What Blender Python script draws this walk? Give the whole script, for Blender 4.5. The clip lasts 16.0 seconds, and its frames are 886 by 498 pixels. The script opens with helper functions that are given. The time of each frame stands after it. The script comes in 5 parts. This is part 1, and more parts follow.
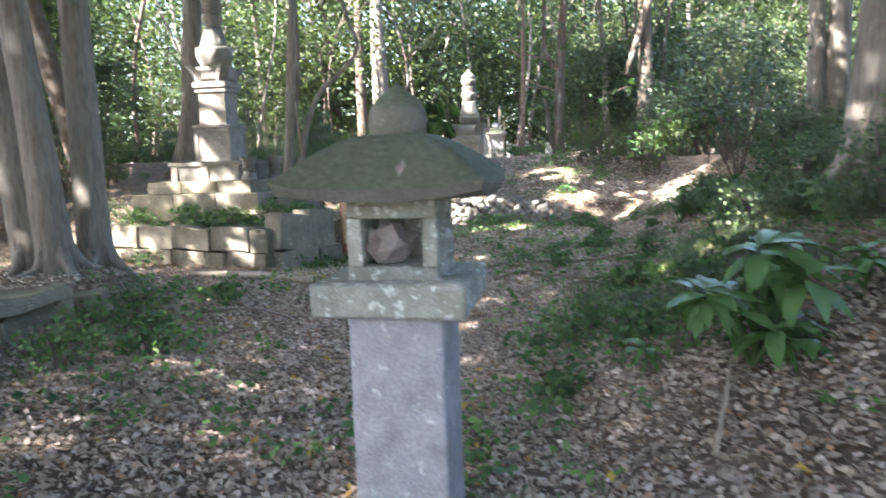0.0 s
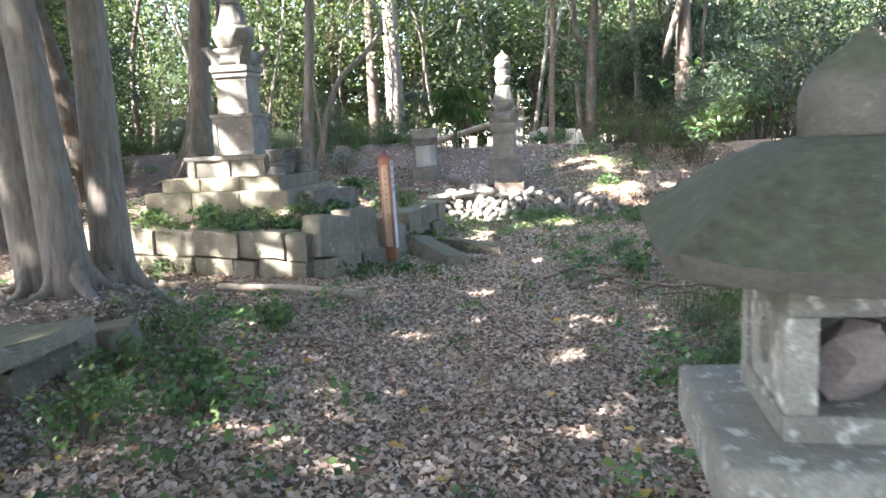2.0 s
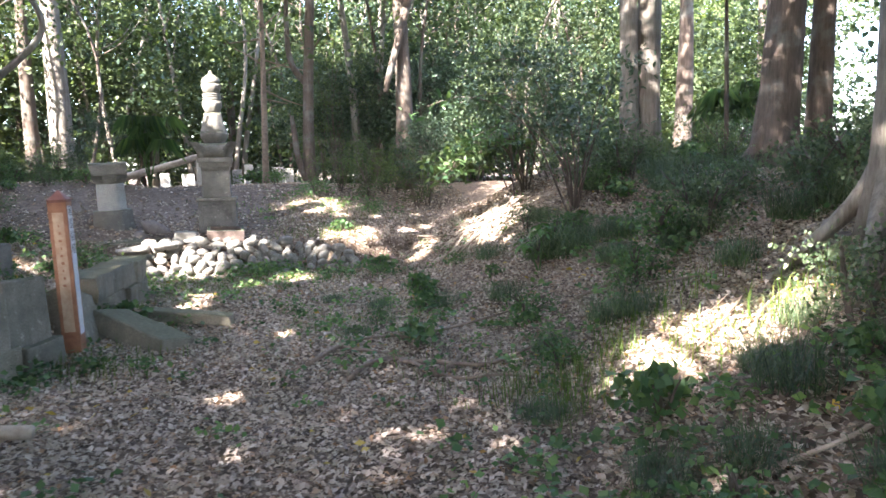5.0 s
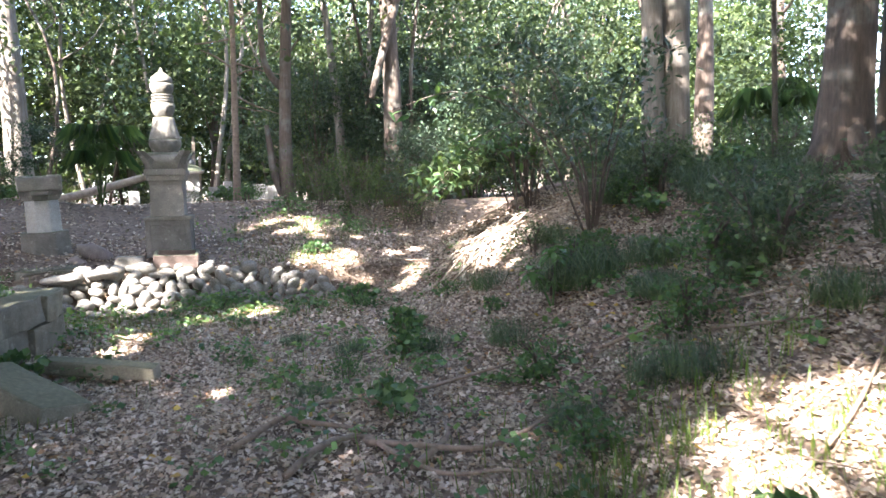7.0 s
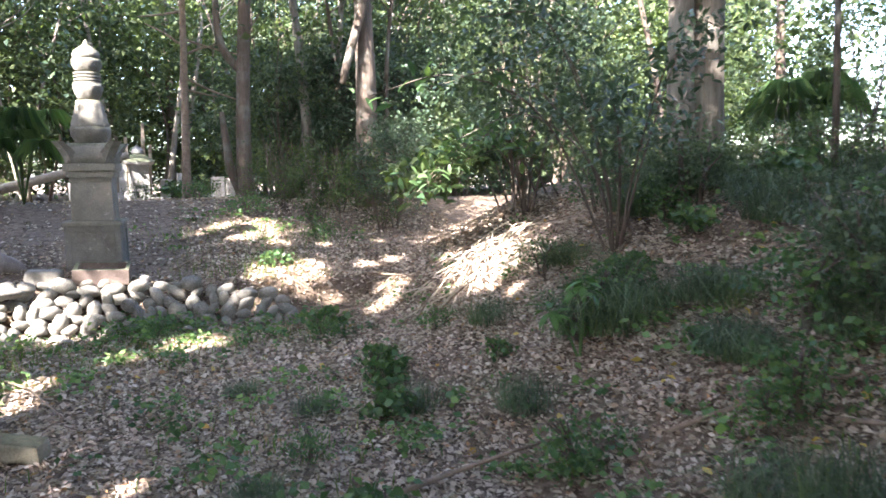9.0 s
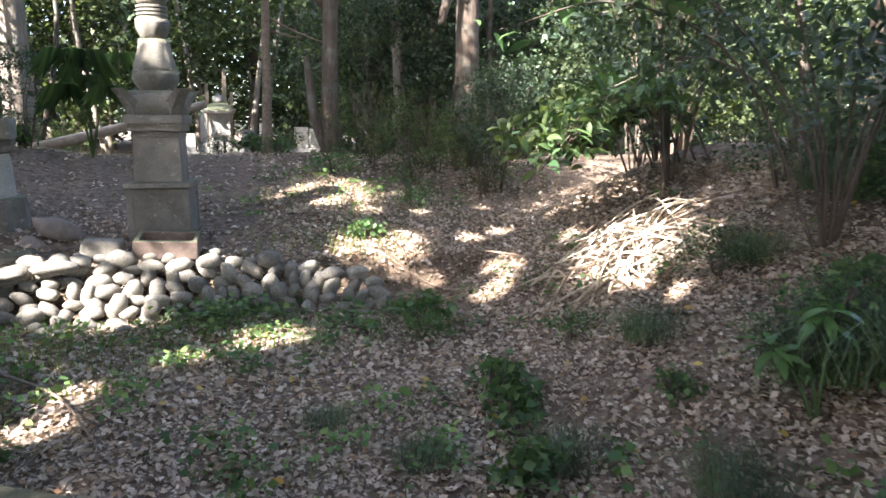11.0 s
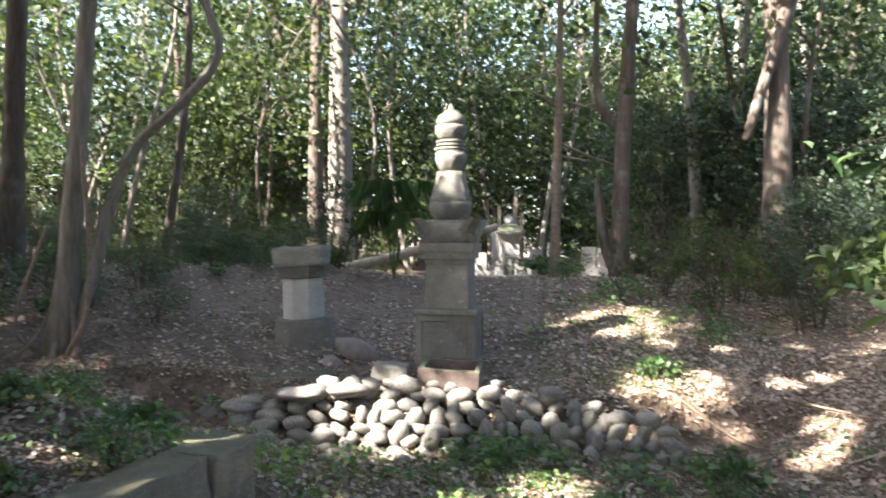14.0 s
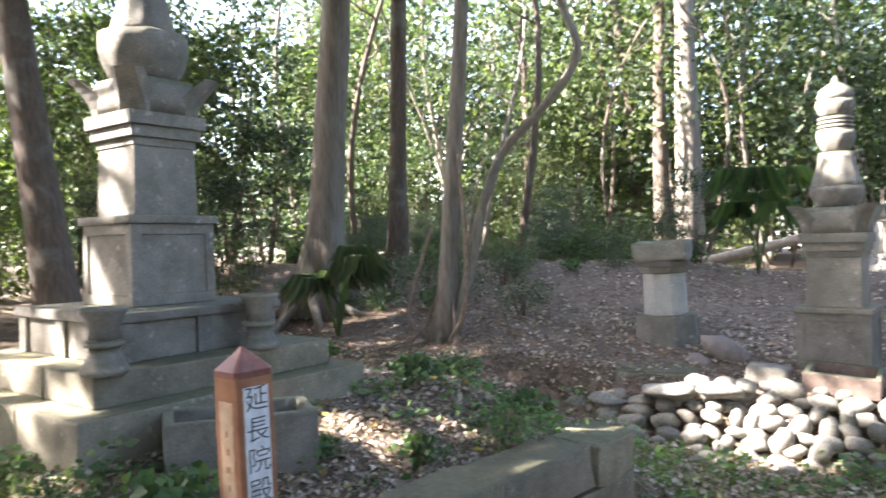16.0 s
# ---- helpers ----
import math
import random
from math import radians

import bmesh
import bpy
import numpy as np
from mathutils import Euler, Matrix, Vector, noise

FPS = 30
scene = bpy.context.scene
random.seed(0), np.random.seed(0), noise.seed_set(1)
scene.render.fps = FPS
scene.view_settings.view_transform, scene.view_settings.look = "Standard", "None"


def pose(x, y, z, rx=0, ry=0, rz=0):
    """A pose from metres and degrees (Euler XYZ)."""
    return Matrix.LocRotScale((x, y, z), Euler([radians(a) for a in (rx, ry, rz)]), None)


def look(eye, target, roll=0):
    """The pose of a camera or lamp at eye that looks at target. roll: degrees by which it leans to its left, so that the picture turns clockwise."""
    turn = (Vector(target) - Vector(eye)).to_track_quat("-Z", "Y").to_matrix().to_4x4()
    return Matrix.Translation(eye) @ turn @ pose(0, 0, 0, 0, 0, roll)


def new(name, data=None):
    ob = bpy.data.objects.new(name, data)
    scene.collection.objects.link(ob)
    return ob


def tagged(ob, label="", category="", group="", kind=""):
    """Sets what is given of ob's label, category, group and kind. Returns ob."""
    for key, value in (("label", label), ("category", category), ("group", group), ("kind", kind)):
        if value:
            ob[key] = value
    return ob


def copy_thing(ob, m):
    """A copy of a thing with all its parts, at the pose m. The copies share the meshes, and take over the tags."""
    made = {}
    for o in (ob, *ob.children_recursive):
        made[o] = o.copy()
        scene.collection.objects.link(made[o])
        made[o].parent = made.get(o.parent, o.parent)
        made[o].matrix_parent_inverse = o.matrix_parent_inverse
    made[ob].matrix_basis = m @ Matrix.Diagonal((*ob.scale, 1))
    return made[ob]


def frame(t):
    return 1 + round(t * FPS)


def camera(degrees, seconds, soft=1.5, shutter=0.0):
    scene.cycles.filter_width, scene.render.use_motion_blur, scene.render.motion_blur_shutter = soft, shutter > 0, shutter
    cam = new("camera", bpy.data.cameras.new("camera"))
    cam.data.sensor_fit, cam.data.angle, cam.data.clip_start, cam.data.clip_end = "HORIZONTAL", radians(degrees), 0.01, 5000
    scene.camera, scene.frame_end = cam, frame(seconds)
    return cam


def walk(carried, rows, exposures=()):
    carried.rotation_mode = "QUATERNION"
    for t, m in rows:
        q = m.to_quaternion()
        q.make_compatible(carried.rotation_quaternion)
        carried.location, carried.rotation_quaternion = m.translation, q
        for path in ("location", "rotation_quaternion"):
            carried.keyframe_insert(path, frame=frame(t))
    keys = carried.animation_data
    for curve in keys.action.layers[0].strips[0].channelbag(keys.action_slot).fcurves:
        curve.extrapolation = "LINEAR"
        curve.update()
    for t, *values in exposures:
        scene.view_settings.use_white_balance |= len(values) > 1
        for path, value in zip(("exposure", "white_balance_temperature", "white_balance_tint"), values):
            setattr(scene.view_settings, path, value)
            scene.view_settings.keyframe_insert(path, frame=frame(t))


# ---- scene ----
cam = camera(63.3, 16.0, 1.55, 0.4)
PATH = [
    (0, (0.387, -1.031, 1.322), (0.282, 0.948, 1.056), -1.9),
    (0.5, (0.179, -0.771, 1.364), (-0.067, 1.202, 1.14), -1.9),
    (1, (-0.077, -0.528, 1.371), (-0.362, 1.438, 1.134), -2.0),
    (1.5, (-0.287, -0.299, 1.398), (-0.446, 1.671, 1.092), -1.9),
    (2, (-0.418, 0.061, 1.399), (-0.507, 2.035, 1.096), -2.5),
    (2.5, (-0.54, 0.385, 1.408), (-0.511, 2.36, 1.092), -2.4),
    (3, (-0.721, 0.72, 1.467), (-0.375, 2.671, 1.2), -1.2),
    (3.5, (-0.845, 1.083, 1.461), (-0.333, 3.004, 1.251), -1.0),
    (4, (-0.939, 1.418, 1.489), (-0.331, 3.305, 1.227), -0.9),
    (4.2, (-0.973, 1.577, 1.485), (-0.303, 3.446, 1.238), -1.0),
    (6.3, (-0.179, 3.044, 1.287), (0.594, 4.878, 1.086), -1.6),
    (6.5, (-0.126, 3.23, 1.301), (0.643, 5.069, 1.135), -1.6),
    (7, (-0.035, 3.647, 1.304), (0.716, 5.492, 1.133), -1.7),
    (7.5, (0.033, 4.056, 1.334), (0.903, 5.85, 1.18), -1.4),
    (8, (0.179, 4.426, 1.31), (1.048, 6.218, 1.118), -1.4),
    (8.2, (0.244, 4.574, 1.331), (1.12, 6.363, 1.145), -1.3),
    (10.3, (0.545, 6.107, 1.543), (1.222, 7.96, 1.212), -0.8),
    (10.5, (0.582, 6.279, 1.527), (1.244, 8.133, 1.172), -1.0),
    (11, (0.604, 6.626, 1.533), (1.225, 8.498, 1.2), -0.0),
    (11.2, (0.628, 6.746, 1.533), (1.167, 8.636, 1.162), -1.5),
    (11.5, (0.685, 6.88, 1.533), (1.075, 8.812, 1.194), -2.1),
    (12, (0.803, 7.014, 1.56), (0.989, 8.978, 1.231), -2.9),
    (12.5, (0.801, 7.082, 1.594), (1.036, 9.049, 1.32), -1.2),
    (13, (0.757, 7.101, 1.615), (0.945, 9.083, 1.422), 0.7),
    (13.5, (0.698, 7.109, 1.635), (0.759, 9.104, 1.513), 0.4),
    (14, (0.645, 7.086, 1.665), (0.503, 9.08, 1.644), 0.1),
    (14.5, (0.595, 7.072, 1.67), (0.249, 9.042, 1.678), -0.3),
    (15, (0.541, 7.06, 1.655), (-0.054, 8.97, 1.642), -0.7),
    (15.5, (0.496, 7.04, 1.653), (-0.318, 8.867, 1.636), -1.0),
    (16, (0.412, 7.004, 1.651), (-0.597, 8.731, 1.631), -1.3),
]
walk(cam, [(t, look(eye, target, roll)) for t, eye, target, roll in PATH], [(0, 3.85, 6100, 15), (2.5, 4.0, 6150, 17), (3.5, 3.75, 6250, 18), (7, 3.75, 6150, 18), (8, 3.8, 6150, 18.5), (11, 3.25, 6350, 17), (13.5, 3.2, 6350, 15), (14.5, 3.15, 6550, 17), (16, 3.85, 6500, 18)])

# ---- world, sun ----
SUN_AZ, SUN_EL = radians(214), radians(42)     # azimuth measured from +x, counter-clockwise
SUN_DIR = Vector((math.cos(SUN_AZ) * math.cos(SUN_EL), math.sin(SUN_AZ) * math.cos(SUN_EL), math.sin(SUN_EL)))
world = bpy.data.worlds.new("world")
scene.world = world
world.use_nodes = True
wn = world.node_tree
wn.nodes.clear()
sky = wn.nodes.new("ShaderNodeTexSky")
sky.sky_type, sky.sun_disc = "NISHITA", False
sky.sun_elevation, sky.sun_rotation = SUN_EL, radians(90) - SUN_AZ
sky.air_density, sky.dust_density, sky.ozone_density = 1.0, 2.0, 0.6
wbg = wn.nodes.new("ShaderNodeBackground")
wbg.inputs[1].default_value = 0.135
wout = wn.nodes.new("ShaderNodeOutputWorld")
wn.links.new(sky.outputs[0], wbg.inputs[0])
wn.links.new(wbg.outputs[0], wout.inputs[0])
sun_data = bpy.data.lights.new("sun", "SUN")
sun_data.energy, sun_data.angle, sun_data.color = 5.0, radians(0.55), (1.0, 0.94, 0.84)
sun = new("sun", sun_data)
sun.matrix_world = look(SUN_DIR * 40, (0, 0, 0))


# ---- materials ----
def shader(name, rough=0.8):
    m = bpy.data.materials.new(name)
    m.use_nodes = True
    b = m.node_tree.nodes["Principled BSDF"]
    b.inputs["Roughness"].default_value = rough
    return m, m.node_tree, b


def add(nt, kind, **sockets):
    n = nt.nodes.new(kind)
    for k, v in sockets.items():
        n.inputs[k].default_value = v
    return n


def noise_node(nt, scale, detail=6.0, rough=0.6, coord="Object"):
    tc = nt.nodes.new("ShaderNodeTexCoord")
    n = add(nt, "ShaderNodeTexNoise", Scale=scale, Detail=detail, Roughness=rough)
    nt.links.new(tc.outputs[coord], n.inputs["Vector"])
    return n


def ramp(nt, source, stops):
    r = nt.nodes.new("ShaderNodeValToRGB")
    while len(r.color_ramp.elements) < len(stops):
        r.color_ramp.elements.new(0.5)
    for e, (p, c) in zip(r.color_ramp.elements, stops):
        e.position, e.color = p, (*c, 1)
    nt.links.new(source, r.inputs[0])
    return r


def mix(nt, factor, a, b, kind="MIX"):
    m = nt.nodes.new("ShaderNodeMix")
    m.data_type, m.blend_type = "RGBA", kind
    if isinstance(factor, float):
        m.inputs[0].default_value = factor
    else:
        nt.links.new(factor, m.inputs[0])
    for sock, v in ((m.inputs[6], a), (m.inputs[7], b)):
        if isinstance(v, tuple):
            sock.default_value = (*v, 1)
        else:
            nt.links.new(v, sock)
    return m.outputs[2]


def bump(nt, b, source, strength=0.4, distance=0.01):
    n = add(nt, "ShaderNodeBump", Strength=strength, Distance=distance)
    nt.links.new(source, n.inputs["Height"])
    nt.links.new(n.outputs[0], b.inputs["Normal"])


def stone_material(name, dark, light, patch, moss=0.45, patch_amount=0.55, scale=6.0, top_moss=None, rough=0.9):
    """Weathered stone: mottled grain, lichen patches, and moss on what faces up."""
    m, nt, b = shader(name, rough)
    big = noise_node(nt, scale, 5)
    fine = noise_node(nt, scale * 14, 8, 0.7)
    base = ramp(nt, big.outputs["Fac"], [(0.3, dark), (0.7, light)]).outputs[0]
    grain = ramp(nt, fine.outputs["Fac"], [(0.3, (0.62, 0.62, 0.62)), (0.7, (1.15, 1.15, 1.15))]).outputs[0]
    col = mix(nt, 1.0, base, grain, "MULTIPLY")
    spots = noise_node(nt, scale * 2.6, 7, 0.65)
    mask = ramp(nt, spots.outputs["Fac"], [(patch_amount, (0, 0, 0)), (patch_amount + 0.09, (1, 1, 1))]).outputs[0]
    col = mix(nt, mask, col, patch)
    geo = nt.nodes.new("ShaderNodeNewGeometry")
    sep = nt.nodes.new("ShaderNodeSeparateXYZ")
    nt.links.new(geo.outputs["Normal"], sep.inputs[0])
    mnoise = noise_node(nt, scale * 1.3, 6)
    addn = nt.nodes.new("ShaderNodeMath")
    addn.operation = "MULTIPLY_ADD"
    addn.inputs[1].default_value = 0.8
    nt.links.new(sep.outputs["Z"], addn.inputs[0])
    nt.links.new(mnoise.outputs["Fac"], addn.inputs[2])
    mm = ramp(nt, addn.outputs[0], [(1.0 - moss, (0, 0, 0)), (1.2 - moss, (1, 1, 1))]).outputs[0]
    green = top_moss or (0.075, 0.085, 0.05)
    tuft = noise_node(nt, scale * 5, 7, 0.7)
    moss_col = ramp(nt, tuft.outputs["Fac"], [(0.3, tuple(0.6 * c for c in green)), (0.55, green), (0.75, tuple(1.5 * c for c in green))]).outputs[0]
    col = mix(nt, mm, col, moss_col)
    obi = nt.nodes.new("ShaderNodeObjectInfo")
    tone = ramp(nt, obi.outputs["Random"], [(0, (0.8, 0.8, 0.8)), (1, (1.15, 1.13, 1.08))]).outputs[0]
    col = mix(nt, 1.0, col, tone, "MULTIPLY")
    nt.links.new(col, b.inputs["Base Color"])
    bump(nt, b, fine.outputs["Fac"], 0.55, 0.008)
    return m


def leaf_material(name, colours, translucent=0.35, rough=0.58, lit_masses=True):
    m, nt, b = shader(name, rough)
    geo = nt.nodes.new("ShaderNodeNewGeometry")
    n = len(colours)
    col = ramp(nt, geo.outputs["Random Per Island"], [(k / max(1, n - 1), c) for k, c in enumerate(colours)]).outputs[0]
    # dark cool to bright warm blotches: shaded and sunlit masses put into the colour
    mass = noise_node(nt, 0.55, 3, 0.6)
    col = mix(nt, 1.0, col, ramp(nt, mass.outputs["Fac"], [(0.34, (0.55, 0.58, 0.62)), (0.52, (0.95, 0.95, 0.95)), (0.68, (1.55, 1.5, 1.25))]).outputs[0], "MULTIPLY") if lit_masses else col
    nt.links.new(col, b.inputs["Base Color"])
    b.inputs["Specular IOR Level"].default_value = 0.32
    if translucent > 0:
        tr = nt.nodes.new("ShaderNodeBsdfTranslucent")
        tint = mix(nt, 1.0, col, (1.6, 1.7, 0.95), "MULTIPLY")
        nt.links.new(tint, tr.inputs[0])
        mx = nt.nodes.new("ShaderNodeMixShader")
        mx.inputs[0].default_value = translucent
        nt.links.new(b.outputs[0], mx.inputs[1])
        nt.links.new(tr.outputs[0], mx.inputs[2])
        nt.links.new(mx.outputs[0], nt.nodes["Material Output"].inputs[0])
    return m


def bark_material(name, dark, light, stretch=0.15, lichen=(0.2, 0.21, 0.18)):
    m, nt, b = shader(name, 0.92)
    tc = nt.nodes.new("ShaderNodeTexCoord")
    mp = nt.nodes.new("ShaderNodeMapping")
    mp.inputs["Scale"].default_value = (1, 1, stretch)
    nt.links.new(tc.outputs["Object"], mp.inputs[0])
    n1 = add(nt, "ShaderNodeTexNoise", Scale=26, Detail=8, Roughness=0.7)
    nt.links.new(mp.outputs[0], n1.inputs["Vector"])
    n2 = noise_node(nt, 2.2, 5)
    col = ramp(nt, n1.outputs["Fac"], [(0.35, dark), (0.68, light)]).outputs[0]
    mask = ramp(nt, n2.outputs["Fac"], [(0.52, (0, 0, 0)), (0.66, (1, 1, 1))]).outputs[0]
    half = mix(nt, 0.55, col, lichen)
    nt.links.new(mix(nt, mask, col, half), b.inputs["Base Color"])
    bump(nt, b, n1.outputs["Fac"], 0.6, 0.02)
    return m


def plain_material(name, a, c, scale=12.0, rough=0.8, depth=0.004):
    m, nt, b = shader(name, rough)
    n = noise_node(nt, scale, 7, 0.65)
    nt.links.new(ramp(nt, n.outputs["Fac"], [(0.32, a), (0.68, c)]).outputs[0], b.inputs["Base Color"])
    bump(nt, b, n.outputs["Fac"], 0.4, depth)
    return m


M_LANTERN = stone_material("lantern_stone", (0.24, 0.24, 0.20), (0.42, 0.42, 0.37), (0.68, 0.69, 0.66), -0.18, 0.55, 11, (0.16, 0.17, 0.115))
M_CAP = stone_material("mossy_cap_stone", (0.13, 0.125, 0.10), (0.22, 0.21, 0.17), (0.30, 0.285, 0.24), 0.22, 0.62, 9, (0.115, 0.125, 0.075))
M_PILLAR = stone_material("violet_grey_stone", (0.25, 0.245, 0.265), (0.46, 0.45, 0.49), (0.60, 0.61, 0.62), 0.05, 0.60, 8)
M_GRAVE = stone_material("grave_stone", (0.145, 0.137, 0.115), (0.265, 0.25, 0.22), (0.36, 0.345, 0.31), 0.2, 0.60, 6, (0.14, 0.14, 0.10))
M_BLOCK = stone_material("block_stone", (0.15, 0.138, 0.10), (0.28, 0.255, 0.195), (0.37, 0.35, 0.28), 0.18, 0.60, 5, (0.115, 0.11, 0.065))
M_COBBLE = stone_material("cobble_stone", (0.135, 0.126, 0.105), (0.32, 0.305, 0.27), (0.46, 0.44, 0.40), -0.25, 0.64, 7)
M_PALE = stone_material("pale_grave_stone", (0.30, 0.30, 0.29), (0.46, 0.46, 0.44), (0.55, 0.55, 0.53), 0.15, 0.66, 5)
M_RED = stone_material("reddish_stone", (0.13, 0.095, 0.08), (0.23, 0.175, 0.15), (0.33, 0.27, 0.24), 0.1, 0.6, 9)
M_PINK = stone_material("pinkish_rock", (0.20, 0.165, 0.15), (0.33, 0.285, 0.26), (0.42, 0.38, 0.36), -0.3, 0.66, 9)
M_BARK = bark_material("grey_bark", (0.115, 0.098, 0.078), (0.25, 0.22, 0.18))
M_BARK_DARK = bark_material("dark_bark", (0.06, 0.045, 0.034), (0.14, 0.105, 0.08))
M_BARK_PALE = bark_material("pale_bark", (0.15, 0.125, 0.10), (0.29, 0.255, 0.21))
M_TWIG = plain_material("dry_twig", (0.12, 0.085, 0.058), (0.25, 0.185, 0.135), 20)
M_STRAW = plain_material("dry_straw", (0.36, 0.29, 0.21), (0.60, 0.52, 0.41), 18)
M_LOG = plain_material("weathered_log", (0.24, 0.19, 0.14), (0.42, 0.35, 0.27), 14)
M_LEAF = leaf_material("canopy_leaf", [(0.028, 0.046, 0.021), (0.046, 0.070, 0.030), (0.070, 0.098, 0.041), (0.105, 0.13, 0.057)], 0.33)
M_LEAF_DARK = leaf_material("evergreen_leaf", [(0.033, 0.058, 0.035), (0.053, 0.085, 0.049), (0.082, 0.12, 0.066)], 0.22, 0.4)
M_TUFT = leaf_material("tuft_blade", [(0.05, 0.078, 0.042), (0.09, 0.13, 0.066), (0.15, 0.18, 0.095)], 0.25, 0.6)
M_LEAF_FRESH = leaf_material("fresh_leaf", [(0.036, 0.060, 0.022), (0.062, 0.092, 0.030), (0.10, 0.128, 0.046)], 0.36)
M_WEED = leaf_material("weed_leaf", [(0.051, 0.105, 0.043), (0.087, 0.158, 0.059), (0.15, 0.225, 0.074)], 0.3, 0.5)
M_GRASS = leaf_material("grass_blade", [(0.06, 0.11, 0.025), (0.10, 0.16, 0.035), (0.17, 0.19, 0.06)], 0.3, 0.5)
M_LITTER = leaf_material("dry_leaf", [(0.18, 0.136, 0.108), (0.285, 0.226, 0.183), (0.375, 0.302, 0.247), (0.44, 0.362, 0.30), (0.54, 0.468, 0.405), (0.30, 0.172, 0.092)], 0.1, 0.75, False)


def ground_material():
    m, nt, b = shader("leaf_covered_soil", 0.95)
    tc = nt.nodes.new("ShaderNodeTexCoord")
    v = add(nt, "ShaderNodeTexVoronoi", Scale=22.0)
    nt.links.new(tc.outputs["Object"], v.inputs["Vector"])
    n = noise_node(nt, 3.0, 8, 0.7)
    n2 = noise_node(nt, 0.8, 4, 0.6)
    sepc = nt.nodes.new("ShaderNodeSeparateColor")
    nt.links.new(v.outputs["Color"], sepc.inputs[0])
    leaf = ramp(nt, sepc.outputs[0], [(0.0, (0.07, 0.046, 0.03)), (0.5, (0.15, 0.106, 0.073)), (1.0, (0.24, 0.18, 0.135))]).outputs[0]
    soil = ramp(nt, n.outputs["Fac"], [(0.3, (0.05, 0.036, 0.024)), (0.7, (0.12, 0.088, 0.06))]).outputs[0]
    mask = ramp(nt, n2.outputs["Fac"], [(0.35, (0.25, 0.25, 0.25)), (0.6, (0.8, 0.8, 0.8))]).outputs[0]
    nt.links.new(mix(nt, mask, soil, leaf), b.inputs["Base Color"])
    bump(nt, b, v.outputs["Distance"], 0.6, 0.03)
    return m


M_GROUND = ground_material()


# ---- building helpers ----
def smooth(a, b, x):
    t = min(1.0, max(0.0, (x - a) / (b - a)))
    return t * t * (3 - 2 * t)


def bank_edge(y):
    """Where the bank beside the path begins."""
    return 0.85 + 1.45 * smooth(3.6, 8.0, y) + 0.55 * smooth(10.0, 12.5, y)


def in_enclosure(x, y):
    """How far inside the stone enclosure a place lies (positive inside), in metres."""
    front = (y - 7.5) * 0.92 + (x + 2.2) * 0.40
    side_x = -2.15 + (y - 7.5) * 0.44 if y < 8.9 else -1.53 + (y - 8.9) * 0.262
    return min(front, side_x - x)


def ground_z(x, y):
    z = -0.15 - 0.05 * smooth(3, 5, y) + 0.10 * smooth(9.5, 13, y)
    z += 0.17 * smooth(-0.4, -2.2, x)                        # rises to the side of the graves
    d = x - bank_edge(y)
    bank = 0.5 * max(0.0, d) - 0.5 * max(0.0, d - 2.9) * 0.85
    bank *= 1 - 0.75 * smooth(13.0, 17.0, y)
    rear = (0.40 + 0.26 * (y - 13.45)) * smooth(13.2, 13.5, y) if y > 13.2 else 0.0
    if y > 16.7:
        rear = 1.245 - 0.4 * smooth(17.2, 23.0, y)
    rear *= 1 - 0.35 * smooth(2.0, 4.5, x) * smooth(20.0, 14.0, y)
    left = 0.36 * smooth(-2.7, -3.3, x) * smooth(6.8, 5.6, y)
    left += 0.7 * smooth(-5.5, -9.0, x)
    e = in_enclosure(x, y)
    inner = 0.42 * smooth(0.02, 0.30, e) + 0.21 * smooth(0.3, 1.3, e) * smooth(-1.3, -2.1, x) if y < 13.6 else 0.0
    inner *= smooth(12.3, 11.45, y)
    apron = 0.45 * smooth(11.4, 13.4, y) * smooth(-1.9, -3.4, x) if y < 13.6 else 0.0
    z += max(bank, rear, left, inner, apron)
    z += 0.035 * noise.noise((x * 0.9, y * 0.9, 0.0)) + 0.012 * noise.noise((x * 4, y * 4, 3.0))
    return z


def mesh_object(name, verts, faces, material, parent=None, label="", flat=False):
    me = bpy.data.meshes.new(name)
    me.from_pydata([tuple(v) for v in verts], [], [tuple(f) for f in faces])
    me.materials.append(material)
    if not flat:
        me.shade_smooth()
    ob = new(name, me)
    if parent is not None:
        ob.parent = parent
    if label:
        tagged(ob, label)
    return ob


def thing(name, m, label, category, group="", kind=""):
    ob = new(name)
    ob.empty_display_size = 0.1
    ob.matrix_world = m
    return tagged(ob, label, category, group, kind)


def part(name, bm, material, parent, label="", flat=True):
    """Links a bmesh as one mesh object under a thing or a part."""
    me = bpy.data.meshes.new(name)
    bm.to_mesh(me)
    bm.free()
    me.materials.append(material)
    if not flat:
        me.shade_smooth()
    ob = new(name, me)
    ob.parent = parent
    return tagged(ob, label) if label else ob


